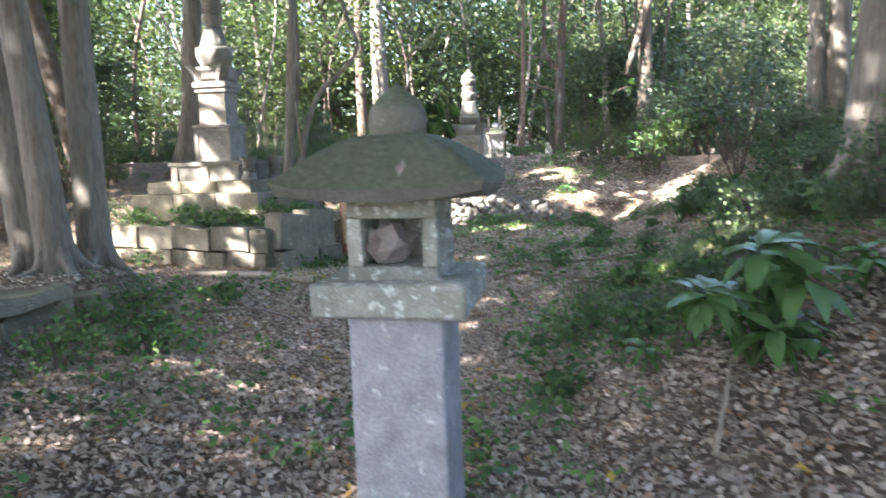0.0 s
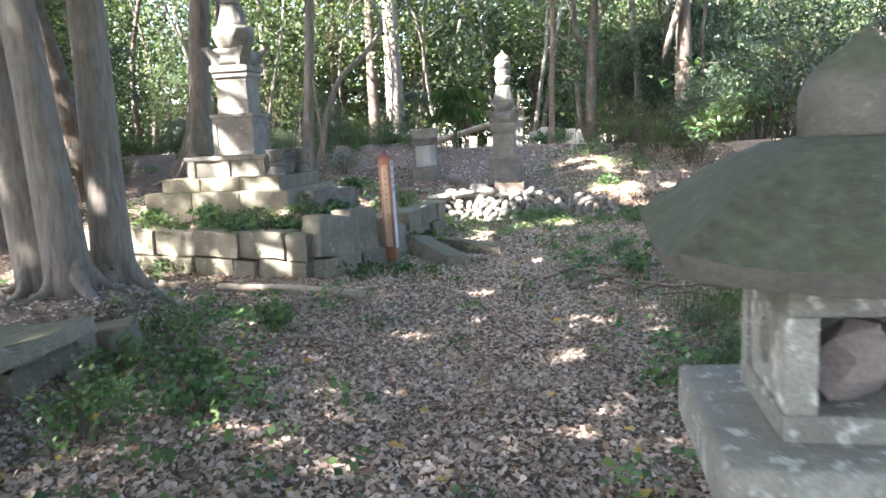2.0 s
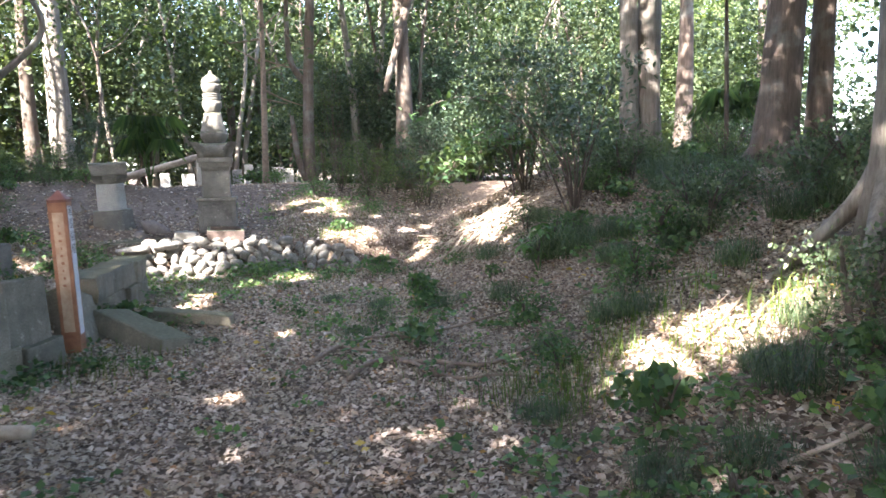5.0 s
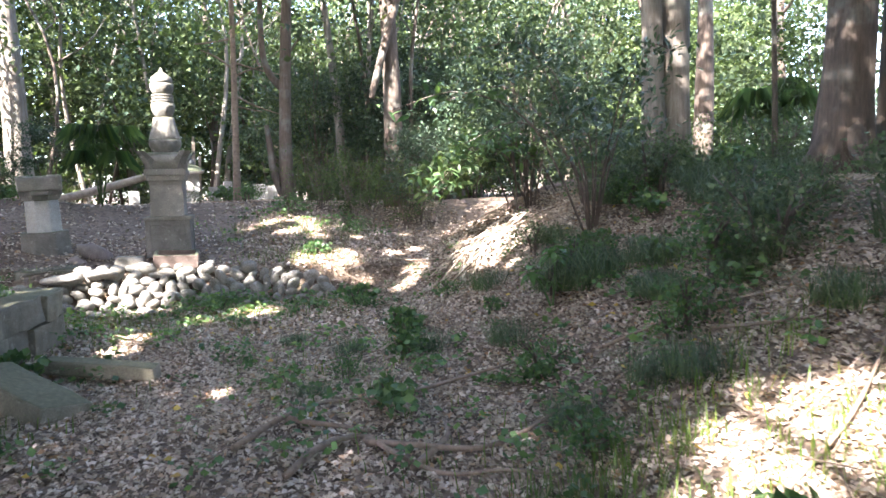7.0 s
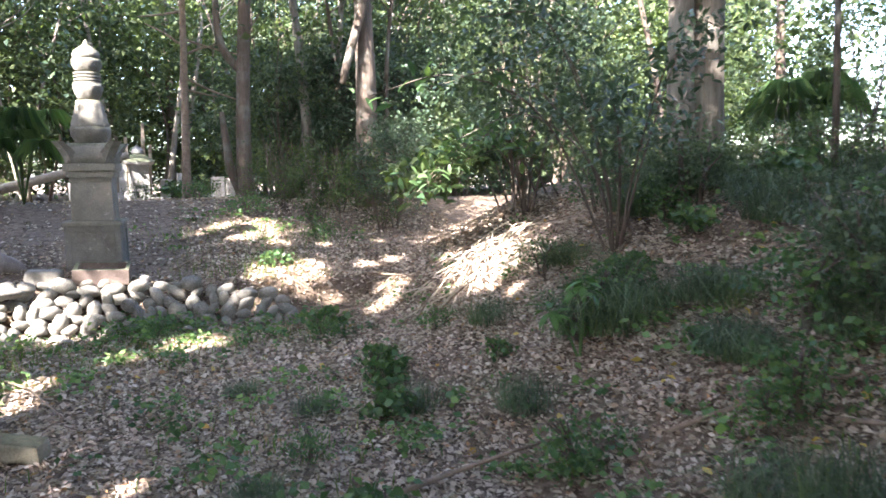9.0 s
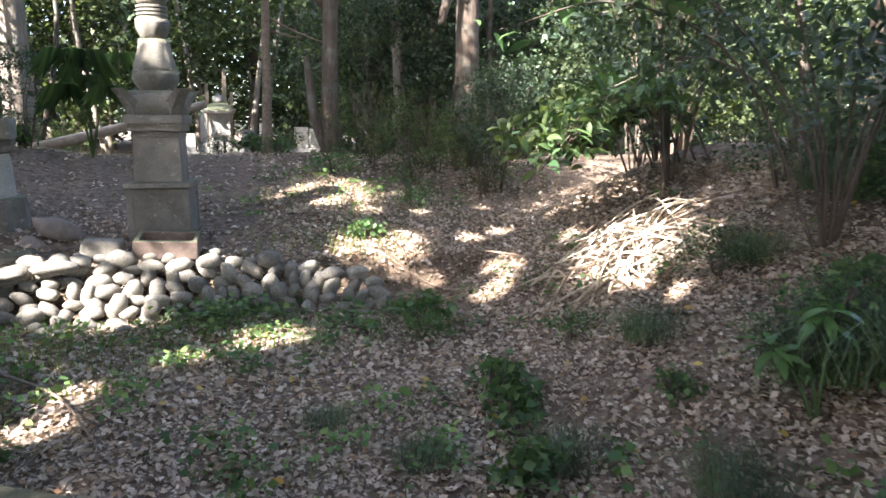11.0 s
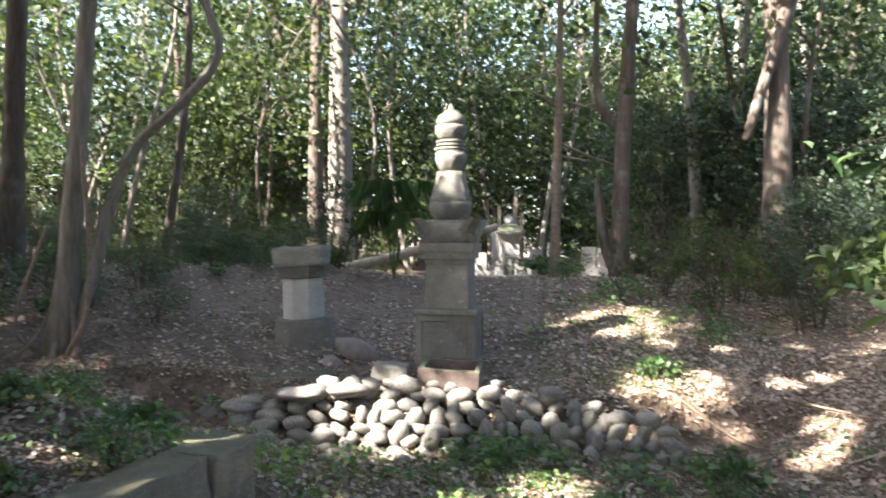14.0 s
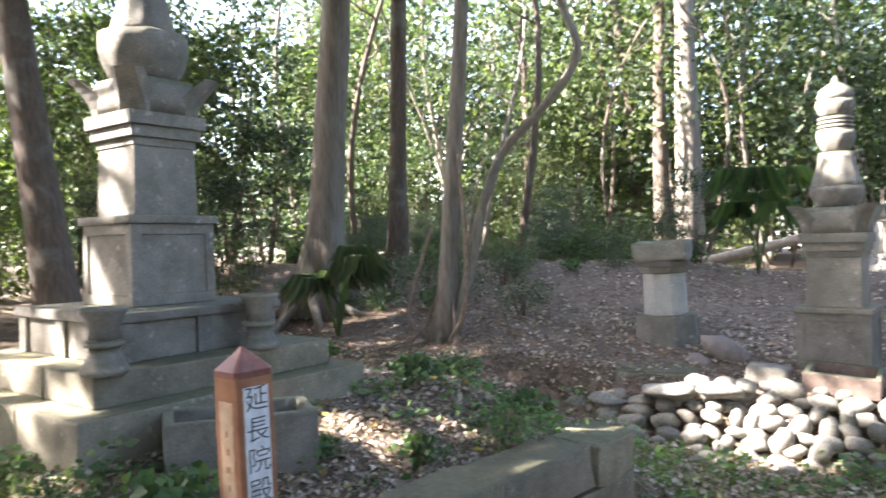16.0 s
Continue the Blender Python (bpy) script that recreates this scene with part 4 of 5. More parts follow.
def pagoda(m, s, label, tall=1.0, scroll=False):
    """A Buddhist stone pagoda tower: base, body, eared cap, lotus and jewel."""
    root = thing("stone_pagoda", m, label, "stone pagoda")
    die(0.57 * s, 0.49 * s, 0.0, M_GRAVE, root)
    part("base_rim", block(0.60 * s, 0.60 * s, 0.05 * s, 0.49 * s, 0.01), M_GRAVE, root)
    part("body", block(0.43 * s, 0.43 * s, 0.42 * s, 0.54 * s, 0.008, 0.95, 0.002, 1, 4), M_GRAVE, root, "tapering grey stone body")
    z = 0.96 * s
    bowl = 1.28 if scroll else 1.0
    for k, (w, h) in enumerate(((0.425, 0.05), (0.475, 0.07), (0.52, 0.08))):
        part("cornice", block(w * s, w * s, h * s, z, 0.006), M_GRAVE, root)
        z += h * s
    cap = part("cap", sections([(0.245 * s, z), (0.25 * s, z + 0.10 * s), (0.24 * s, z + 0.17 * s), (0.215 * s, z + 0.22 * s)], 48, 9), M_GRAVE, root, "eared stone cap with upturned corners", flat=False)
    for k in range(4):
        bm = ear((0.125 if scroll else 0.105) * s, 0.16 * s, 0.235 * s, scroll)
        bmesh.ops.transform(bm, matrix=pose(0, 0, 0, 0, 0, 45 + 90 * k) @ pose(0.265 * s, 0, z), verts=bm.verts)
        part("ear", bm, M_GRAVE, cap)
    z += 0.22 * s
    part("lotus_bowl", petals(0.15 * s * bowl, 0.205 * s * bowl, z, z + 0.17 * s * bowl ** 2, 8, True), M_GRAVE, root, "lotus-petal stone bowl", flat=False)
    z += 0.17 * s * bowl ** 2
    part("lotus_dome", petals(0.205 * s, 0.135 * s, z, z + 0.30 * s * tall, 8, False), M_GRAVE, root, "downturned lotus-petal dome", flat=False)
    z += 0.30 * s * tall
    part("upper_lotus", petals(0.10 * s, 0.15 * s, z, z + 0.17 * s * tall, 8, True), M_GRAVE, root, flat=False)
    z += 0.17 * s * tall
    ring = [(0.125 * s, z)]
    for k in range(4):
        ring += [(0.140 * s, z + 0.008 * s), (0.140 * s, z + 0.026 * s), (0.122 * s, z + 0.032 * s)]
        z += 0.034 * s
    part("ring", sections(ring, 32), M_GRAVE, root, "stacked stone rings", flat=True)
    part("jewel_seat", petals(0.115 * s, 0.15 * s, z, z + 0.13 * s, 8, True), M_GRAVE, root, flat=False)
    z += 0.13 * s
    part("jewel", sections([(0.13 * s, z), (0.145 * s, z + 0.05 * s), (0.125 * s, z + 0.10 * s), (0.07 * s, z + 0.14 * s), (0.03 * s, z + 0.17 * s), (0.022 * s, z + 0.20 * s), (0.004 * s, z + 0.225 * s)], 24),
         M_GRAVE, root, "pointed stone jewel", flat=False)
    return root


pagoda(pose(0.225, 14.05, 0.49, 0, 0, -8), 1.0, "weathered stone pagoda on the rubble terrace, its top sunlit")
# the large one, on its stepped platform
T1 = pose(-3.60, 10.08, 0, 0, 0, -6.4)
pagoda(T1 @ pose(0, 0, 1.30), 1.03, "tall grey stone pagoda on a stepped platform", 1.0, True)


def platform():
    root = thing("stone_platform", T1 @ pose(0, 0, 0.45), "stepped platform of dressed grey stone with leaves on it", "platform")
    for w, z0, h, n in ((1.95, 0.0, 0.40, 3), (1.62, 0.40, 0.17, 3)):
        step = thing("step", pose(0, 0, z0), "", "")
        step.parent = root
        for i in range(n):
            for j in (-1, 1):
                bm = block(w / n - 0.006, w / 2 - 0.004, h, 0, 0.014, 1, 0.004, i + j * 3 + h * 10, 2)
                bmesh.ops.translate(bm, verts=bm.verts, vec=((i - (n - 1) / 2) * w / n, j * w / 4, 0))
                part("slab", bm, M_BLOCK, step)
    ped = part("pedestal", block(1.12, 1.12, 0.22, 0.57, 0.012, 1, 0.003, 2, 4), M_GRAVE, root, "broad stone pedestal with corner pilasters")
    part("pedestal_top", block(1.18, 1.18, 0.06, 0.79, 0.016, 1, 0.003, 2, 4), M_GRAVE, root)
    for sx in (-1, 0, 1):
        for face in range(4):
            bm = block(0.09, 0.03, 0.22, 0.57, 0.006)
            bmesh.ops.transform(bm, matrix=pose(0, 0, 0, 0, 0, 90 * face) @ pose(sx * 0.49, -0.565, 0), verts=bm.verts)
            part("pilaster", bm, M_GRAVE, ped)


platform()


def vase(x, y, z):
    root = thing("stone_vase", pose(x, y, z) @ Matrix.Scale(0.86, 4), "waisted stone flower vase on the pagoda platform", "vase", "grave vases")
    prof = [(0.135, 0.0), (0.14, 0.03), (0.115, 0.07), (0.092, 0.12), (0.088, 0.165)]
    part("foot", sections(prof, 28), M_GRAVE, root, flat=False)
    part("belt", sections([(0.105, 0.165), (0.118, 0.175), (0.118, 0.195), (0.105, 0.205)], 28), M_GRAVE, root)
    part("neck", sections([(0.088, 0.205), (0.09, 0.27), (0.105, 0.335), (0.14, 0.375), (0.145, 0.395), (0.12, 0.397), (0.08, 0.36)], 28), M_GRAVE, root, flat=False)


for vx, vy in ((-2.94, 9.29), (-2.84, 10.28)):
    vase(vx, vy, 1.015)


def trough(m, w, d, h, wall, label):
    """A hollowed stone basin."""
    material = M_RED if w < 0.7 else M_GRAVE
    root = thing("stone_basin", m, label, "basin")
    part("basin_floor", block(w - 0.02, d - 0.02, h * 0.3, 0, 0.012), material, root)
    part("soil", block(w - 2 * wall + 0.01, d - 2 * wall + 0.01, h * 0.15, h * 0.28, 0.004, 1, 0.006, 2, 4), M_GROUND, root, "dark damp soil and leaves")
    for k, (bw, bd, x, y) in enumerate(((w, wall, 0, (wall - d) / 2), (w, wall, 0, (d - wall) / 2), (wall, d - 2 * wall, (wall - w) / 2, 0), (wall, d - 2 * wall, (w - wall) / 2, 0))):
        bm = block(bw, bd, h - 0.004, 0.004, 0.01, 1.0, 0.005, k + w, 3)
        bmesh.ops.translate(bm, verts=bm.verts, vec=(x, y, 0))
        part("basin_wall", bm, material, root)
    return root


trough(pose(0.265, 13.5, 0.405, 9, 2, -6), 0.54, 0.34, 0.17, 0.045, "reddish stone trough lying before the pagoda")
trough(pose(-2.38, 9.66, 0.47, 0, 0, 53), 0.74, 0.40, 0.34, 0.05, "plain square stone trough beside the pagoda steps")


# ---- octagonal stub ----
def octagon(r0, r1, z0, z1):
    bm = bmesh.new()
    rings = [[bm.verts.new((r * math.cos(math.pi / 8 + k * math.pi / 4), r * math.sin(math.pi / 8 + k * math.pi / 4), z)) for k in range(8)] for r, z in ((r0, z0), (r1, z1))]
    for k in range(8):
        bm.faces.new((rings[0][k], rings[0][(k + 1) % 8], rings[1][(k + 1) % 8], rings[1][k]))
    bm.faces.new(rings[0][::-1])
    bm.faces.new(rings[1])
    bmesh.ops.bevel(bm, geom=bm.edges[:], offset=0.008, segments=1, affect="EDGES")
    return bm


def stub():
    root = thing("broken_pagoda", pose(-1.30, 14.45, 0.30, 2, -2, 5), "headless octagonal stone pagoda stump with a worn cap", "stone pagoda")
    part("base", octagon(0.34, 0.30, 0, 0.58), M_GRAVE, root)
    part("shaft", octagon(0.222, 0.212, 0.58, 1.0), M_PALE, root, "paler octagonal shaft")
    part("cornice", octagon(0.235, 0.26, 1.0, 1.06), M_GRAVE, root)
    part("cornice", octagon(0.27, 0.275, 1.06, 1.12), M_GRAVE, root)
    part("cap", block(0.50, 0.50, 0.19, 1.12, 0.03, 1.05, 0.022, 3, 4), M_GRAVE, root, "worn broken cap", flat=False)
    slab = part("stone", block(0.75, 0.5, 0.16, 0, 0.03, 1, 0.02, 8, 3), M_BLOCK, None, flat=False)
    slab.matrix_world = pose(-1.25, 13.75, 0.30, 3, 2, 12)
    tagged(slab, "flat mossy foundation stone below the pagoda stump", "stone")
    for x, y, z, a, b, c, s, mat, lab in ((-0.70, 14.2, 0.55, 0.27, 0.12, 0.115, 3, M_PINK, "rounded pinkish broken stone leaning on the slope"),
                                          (-0.93, 14.02, 0.44, 0.13, 0.11, 0.11, 5, M_PINK, "small pinkish broken stone beside the stump")):
        r = part("stone", rock(a, b, c, s), mat, None, flat=False)
        r.matrix_world = pose(x, y, z, 20, 30, 25)
        tagged(r, lab, "stone")
    r = part("stone", block(0.36, 0.22, 0.17, 0, 0.035, 0.96, 0.012, 6, 3), M_COBBLE, None, flat=False)
    r.matrix_world = pose(-0.30, 13.68, 0.37, 0, 4, -6)
    tagged(r, "squared pale stone lying beside the trough", "stone")


stub()


# ---- name post ----
M_POST = plain_material("oiled_red_brown_wood", (0.20, 0.075, 0.035), (0.36, 0.17, 0.085), 9, 0.5)
M_TAN = plain_material("faded_tan_paint", (0.36, 0.22, 0.13), (0.52, 0.40, 0.28), 14, 0.7)
M_POST_TOP = plain_material("dark_red_paint", (0.13, 0.045, 0.03), (0.22, 0.085, 0.06), 18, 0.55)
M_WHITE = plain_material("worn_white_paint", (0.52, 0.53, 0.55), (0.74, 0.75, 0.77), 25, 0.7)
M_INK = plain_material("black_ink", (0.02, 0.02, 0.022), (0.05, 0.05, 0.05), 30, 0.6)


def post():
    root = thing("wooden_post", pose(-1.44, 8.83, -0.06, 1.0, -1.0, -12), "orange-brown wooden name post with a pyramid top", "post")
    part("shaft", block(0.145, 0.145, 1.27, 0.0, 0.006, 1, 0.001, 1, 0), M_POST, root)
    part("cap", sections([(0.077, 1.262, 9), (0.0775, 1.285, 9), (0.003, 1.362, 9)], 32), M_POST_TOP, root, "dark red pyramid cap")
    # faces towards the path
    panel = part("panel", block(0.098, 0.004, 1.08, 0.15, 0.001), M_WHITE, root, "worn white painted strip")
    panel.matrix_parent_inverse = Matrix()
    panel.matrix_basis = pose(0.0735, 0, 0, 0, 0, 90)
    panel2 = part("panel", block(0.085, 0.003, 1.0, 0.18, 0.001), M_TAN, root, "bare wooden strip with faded writing")
    panel2.matrix_basis = pose(0, -0.0732, 0)
    for k, ch in enumerate("延長院殿"):
        cu = bpy.data.curves.new("character", "FONT")
        cu.body, cu.size, cu.align_x, cu.extrude = ch, 0.094, "CENTER", 0.0006
        cu.offset = -0.0006
        cu.materials.append(M_INK)
        o = new("character", cu)
        o.parent = root
        o.matrix_basis = pose(0.0762, 0, 1.155 - k * 0.106, 0, 0, 90) @ pose(0, 0, 0, 90, 0, 0)
    for k in range(9):
        b = part("character", block(0.012 + 0.006 * (k % 3), 0.001, 0.022, 0, 0), M_POST, root)
        b.matrix_basis = pose(0.004 * (k % 2), -0.0757, 1.06 - k * 0.062)


post()


# ---- fallen wood ----
def stick(name, line, r0, r1, material, label, category="branch", seed=0, group="", parent=None):
    pts = smooth_line(line, 5)
    v, f = tube_data(pts, np.linspace(r0, r1, len(pts)), 7, 0.25, 0, seed)
    ob = mesh_object(name, v, f, material, parent)
    if parent is None:
        tagged(ob, label, category, group)
    return ob


def on_ground(x, y, h=0.02):
    return (x, y, ground_z(x, y) + h)


stick("fallen_log", [on_ground(-1.47, 6.64, 0.06), on_ground(-2.2, 6.82, 0.06), on_ground(-3.0, 7.06, 0.06)], 0.042, 0.036, M_LOG, "straight weathered pole lying on the fallen leaves", "log")
stick("fallen_log", [(-4.6, 19.2, 0.95), (-2.4, 19.0, 1.12), (-0.6, 19.0, 1.52), (0.7, 18.9, 1.9)], 0.10, 0.06, M_LOG, "fallen bare trunk leaning across the slope", "log", 3)
BR = "bare brown branch lying on the fallen leaves"
for k, line in enumerate((
        [(0.55, 7.38), (0.81, 7.63), (1.09, 7.73), (1.15, 7.36), (1.32, 7.05), (1.57, 6.83), (1.81, 6.74)], [(1.06, 7.66), (1.3, 7.40), (1.66, 7.26), (2.1, 7.40), (2.42, 7.55)],
        [(0.70, 8.25), (0.80, 8.02), (1.0, 7.95), (1.12, 7.72)], [(0.33, 7.85), (0.7, 8.2), (1.05, 8.47), (1.65, 8.23)], [(1.3, 8.3), (1.9, 8.5), (2.6, 8.46)],
        [(1.2, 7.2), (1.5, 7.45), (1.63, 7.8)], [(2.0, 5.55), (2.5, 5.62), (3.1, 5.9)], [(2.4, 5.2), (2.7, 5.45), (3.2, 5.5)], [(3.26, 7.22), (3.22, 6.76), (3.31, 6.4)], [(2.9, 7.9), (3.4, 7.5), (3.7, 7.0)], [(1.5, 4.3), (1.9, 4.05), (2.5, 4.15)], [(1.2, 3.6), (1.7, 3.75), (2.0, 3.55)], [(2.2, 4.9), (2.5, 4.5), (2.6, 4.1)],
        [(1.3, 1.75), (1.5, 2.2), (1.62, 2.5)], [(4.06, 11.2), (4.2, 10.8), (4.32, 10.4)], [(-2.2, 4.9), (-1.7, 5.1), (-1.3, 5.1)], [(-0.75, 11.9), (-0.3, 11.3), (0.0, 10.6)],
        [(1.3, 13.3), (1.9, 12.9), (2.6, 12.8), (3.4, 13.0)], [(2.2, 13.5), (2.8, 13.2), (3.3, 12.6)], [(3.2, 13.6), (3.5, 13.0), (3.7, 12.2)], [(1.0, 13.9), (1.3, 14.2), (1.5, 14.5)])):
    pts = [on_ground(x, y, 0.03 + 0.03 * (i % 2)) for i, (x, y) in enumerate(line)]
    stick("fallen_branch", pts, 0.023 if k < 6 else 0.014, 0.009 if k < 6 else 0.006, M_LOG if k in (13, 10) else M_TWIG, BR, "branch", k, "fallen branches")


def brush_pile():
    """The sunlit heap of dead fronds and sticks on the bank."""
    rng = np.random.default_rng(12)
    root = thing("brush_pile", pose(3.88, 11.65, ground_z(3.88, 11.65)), "heap of dry sticks and dead fronds on the bank", "brush pile")
    for k in range(130):
        a, l = rng.uniform(0, 6.28), rng.uniform(0.2, 0.95)
        x, y = rng.normal(0, 0.28), rng.normal(0, 0.3)
        p = Vector((x - math.cos(a) * l / 2, y - math.sin(a) * l / 2, 0))
        q = Vector((x + math.cos(a) * l / 2, y + math.sin(a) * l / 2, 0))
        p.z = ground_z(3.88 + p.x, 11.65 + p.y) - root.location.z + rng.uniform(0.0, 0.08)
        q.z = ground_z(3.88 + q.x, 11.65 + q.y) - root.location.z + rng.uniform(0.03, 0.32)
        m = (p + q) / 2 + Vector((0, 0, rng.uniform(0.0, 0.12)))
        stick("stick", [p, m, q], 0.011, 0.004, M_STRAW if k % 4 else M_TWIG, "", seed=k, parent=root)


brush_pile()


# ---- hanging vine, roots ----
stick("vine", [(-3.52, 13.9, 0.7), (-3.26, 13.9, 1.39), (-3.14, 13.9, 1.94), (-2.86, 13.9, 2.58), (-2.40, 13.9, 3.0), (-2.02, 13.9, 3.5), (-2.2, 13.9, 4.1), (-2.6, 14.0, 5.5)], 0.06, 0.04, M_BARK,
      "thick curved vine rising beside the slim tree", "vine", 5)
for k, line in enumerate(([(-3.45, 13.7, 0.55), (-3.2, 13.6, 0.95), (-3.25, 13.75, 1.6), (-3.35, 13.8, 2.6)], [(-3.75, 13.7, 0.6), (-3.9, 13.6, 0.9), (-3.7, 13.8, 1.8)],
                          [(-3.3, 13.6, 0.5), (-3.4, 13.75, 0.8), (-3.5, 13.85, 1.2)], [(-3.9, 13.5, 0.5), (-3.75, 13.7, 0.75), (-3.65, 13.85, 1.1)])):
    stick("root", line, 0.03, 0.018, M_TWIG, "pale aerial root hanging by the slim tree", "root", 20 + k, "hanging roots")


# ---- far gravestones ----
def gravestone(x, y, w, h, rz, label):
    root = thing("gravestone", pose(x, y, ground_z(x, y) - 0.05, 0, 0, rz), label, "gravestone", "far gravestones")
    part("plinth", block(w * 1.9, w * 1.7, h * 0.22, 0, 0.012), M_PALE, root)
    part("base", block(w * 1.4, w * 1.3, h * 0.18, h * 0.22, 0.01), M_PALE, root)
    part("shaft", block(w, w, h * 0.6, h * 0.4, 0.012, 0.97), M_PALE, root)


def monument(x, y):
    root = thing("gravestone", pose(x, y, ground_z(x, y) - 0.05, 0, 0, 4), "pale roofed gravestone with a jewel top in the wood", "gravestone", "far gravestones")
    part("plinth", block(0.80, 0.66, 0.22, 0, 0.012), M_PALE, root)
    part("base", block(0.58, 0.5, 0.2, 0.22, 0.01), M_PALE, root)
    part("shaft", block(0.42, 0.38, 0.72, 0.42, 0.012, 0.97), M_PALE, root)
    bm = square_roof(0.66, 1.18, 1.36, 0.05, 0.05, 9)
    part("roof", bm, M_PALE, root, flat=False)
    part("jewel", sections([(0.10, 1.33), (0.13, 1.40), (0.12, 1.46), (0.05, 1.54), (0.01, 1.60)], 16), M_PALE, root, flat=False)


monument(0.98, 23.0)
for gx, gy, gw, gh, gr in ((1.60, 23.6, 0.26, 0.8, -12), (0.30, 24.2, 0.30, 0.7, 8), (2.05, 24.6, 0.24, 0.95, 0), (2.45, 23.2, 0.20, 0.5, 15), (1.3, 22.4, 0.22, 0.38, 20),
                           (-0.35, 23.4, 0.26, 0.75, 0), (2.9, 24.5, 0.3, 0.85, 2), (0.1, 22.6, 0.22, 0.40, -4), (1.75, 22.5, 0.2, 0.4, 6), (3.4, 25.5, 0.3, 0.8, 0), (0.75, 25.0, 0.34, 1.2, 0)):
    gravestone(gx, gy, gw, gh, gr, "pale square gravestone among others in the wood")
for k, (gx, gy, h) in enumerate(((0.78, 23.3, 1.75), (1.12, 23.45, 1.95), (1.22, 23.5, 1.6), (1.0, 23.5, 2.1))):
    bm = block(0.07, 0.012, h, 0, 0.002)
    o = part("memorial_board", bm, M_LOG, None)
    o.matrix_world = pose(gx, gy, ground_z(gx, gy) - 0.03, 1 + k, k - 1, 10 * k)
    tagged(o, "tall thin wooden memorial board beside the gravestones", "board", "memorial boards")


# ---- palms ----
def palm(x, y, h, n, size, seed, label="fan palm seedling with dark drooping fronds", green=None):
    rng = np.random.default_rng(seed)
    root = thing("fan_palm", pose(x, y, ground_z(x, y) - 0.02), label, "palm")
    for k in range(n):
        a = rng.uniform(0, 6.28)
        e = rng.uniform(0.2, 0.7)
        tip = Vector((math.cos(a) * e * size * 1.6, math.sin(a) * e * size * 1.6, h * rng.uniform(0.7, 1.1)))
        v, f = tube_data(smooth_line([(0, 0, 0), tip * 0.5 + Vector((0, 0, h * 0.2)), tip], 4), np.linspace(0.012, 0.006, 9), 5)
        fr = mesh_object("frond", v, f, M_WEED, root)
        verts, faces = [], []
        out = Vector((math.cos(a), math.sin(a), 0))
        side = Vector((-math.sin(a), math.cos(a), 0))
        for i in range(20):
            b = (i / 19 - 0.5) * 4.4
            d = out * math.cos(b) + side * math.sin(b)
            w = side * math.cos(b) - out * math.sin(b)
            l = size * (0.75 + 0.25 * math.cos(b * 0.6))
            s0 = len(verts)
            verts += [tip, tip + d * l * 0.5 + w * 0.013 + Vector((0, 0, 0.05 * l)), tip + d * l - Vector((0, 0, l * rng.uniform(0.5, 1.0))), tip + d * l * 0.5 - w * 0.016 + Vector((0, 0, 0.05 * l))]
            faces += [(s0, s0 + 1, s0 + 2), (s0, s0 + 2, s0 + 3)]
        mesh_object("fan", verts, faces, green or M_LEAF_DARK, fr, flat=True)


palm(-5.0, 13.75, 1.0, 9, 0.38, 1, "fan palm with dark drooping fronds at the foot of a tree", M_TUFT)
palm(-0.75, 17.0, 1.25, 9, 0.42, 2, "fan palm with broad green fronds behind the pagoda", M_WEED)
palm(8.3, 11.6, 1.1, 9, 0.45, 5, "fan palm with light green fronds on the bank", M_WEED)


# ---- broad-leaved plants ----
def long_leaf():
    verts, faces = [], []
    n = 7
    for i in range(n):
        t = i / (n - 1)
        w = 0.30 * math.sin(math.pi * min(1, t * 0.93 + 0.05)) ** 0.8 * (1 - 0.25 * t)
        z = 0.14 * math.sin(t * 2.2) - 0.28 * t * t
        for k, sx in enumerate((-1, 0, 1)):
            verts.append((t, sx * w * 0.5, z + (0.03 if sx else 0)))
    for i in range(n - 1):
        for k in range(2):
            a = i * 3 + k
            faces.append((a, a + 3, a + 4, a + 1))
    return verts, faces


M_AUCUBA = leaf_material("glossy_leaf", [(0.065, 0.135, 0.045), (0.11, 0.195, 0.065)], 0.2, 0.26, False)


def broad_plant(x, y, h, stems, size, seed, label):
    rng = np.random.default_rng(seed)
    root = thing("broad_leaved_plant", pose(x, y, ground_z(x, y) - 0.02), label, "plant")
    v, f = long_leaf()
    me = bpy.data.meshes.new("leaf")
    me.from_pydata(v, [], f)
    me.materials.append(M_AUCUBA)
    me.shade_smooth()
    for s in range(stems):
        a = rng.uniform(0, 6.28)
        top = Vector((math.cos(a) * h * 0.38, math.sin(a) * h * 0.38, h * rng.uniform(0.3, 1.0))) if s else Vector((0.02, 0, h))
        sv, sf = tube_data(smooth_line([(0, 0, 0), top * 0.5 + Vector((0.02, 0, 0.03)), top], 4), np.linspace(0.011, 0.006, 9), 6)
        st = mesh_object("stem", sv, sf, M_WEED, root)
        for k in range(11):
            t = 1 - 0.06 * (k // 4) - 0.05 * (k % 3) * 0.5
            o = new("leaf", me)
            o.parent = st
            l = size * rng.uniform(0.75, 1.15)
            o.matrix_basis = pose(*(top * t), 0, 0, k * 137.5 + rng.uniform(-20, 20)) @ pose(0, 0, 0, rng.uniform(-15, 15), rng.uniform(-25, 35) + 12 * (k // 4), 0) @ Matrix.Diagonal((l, l * 1.5, l, 1))


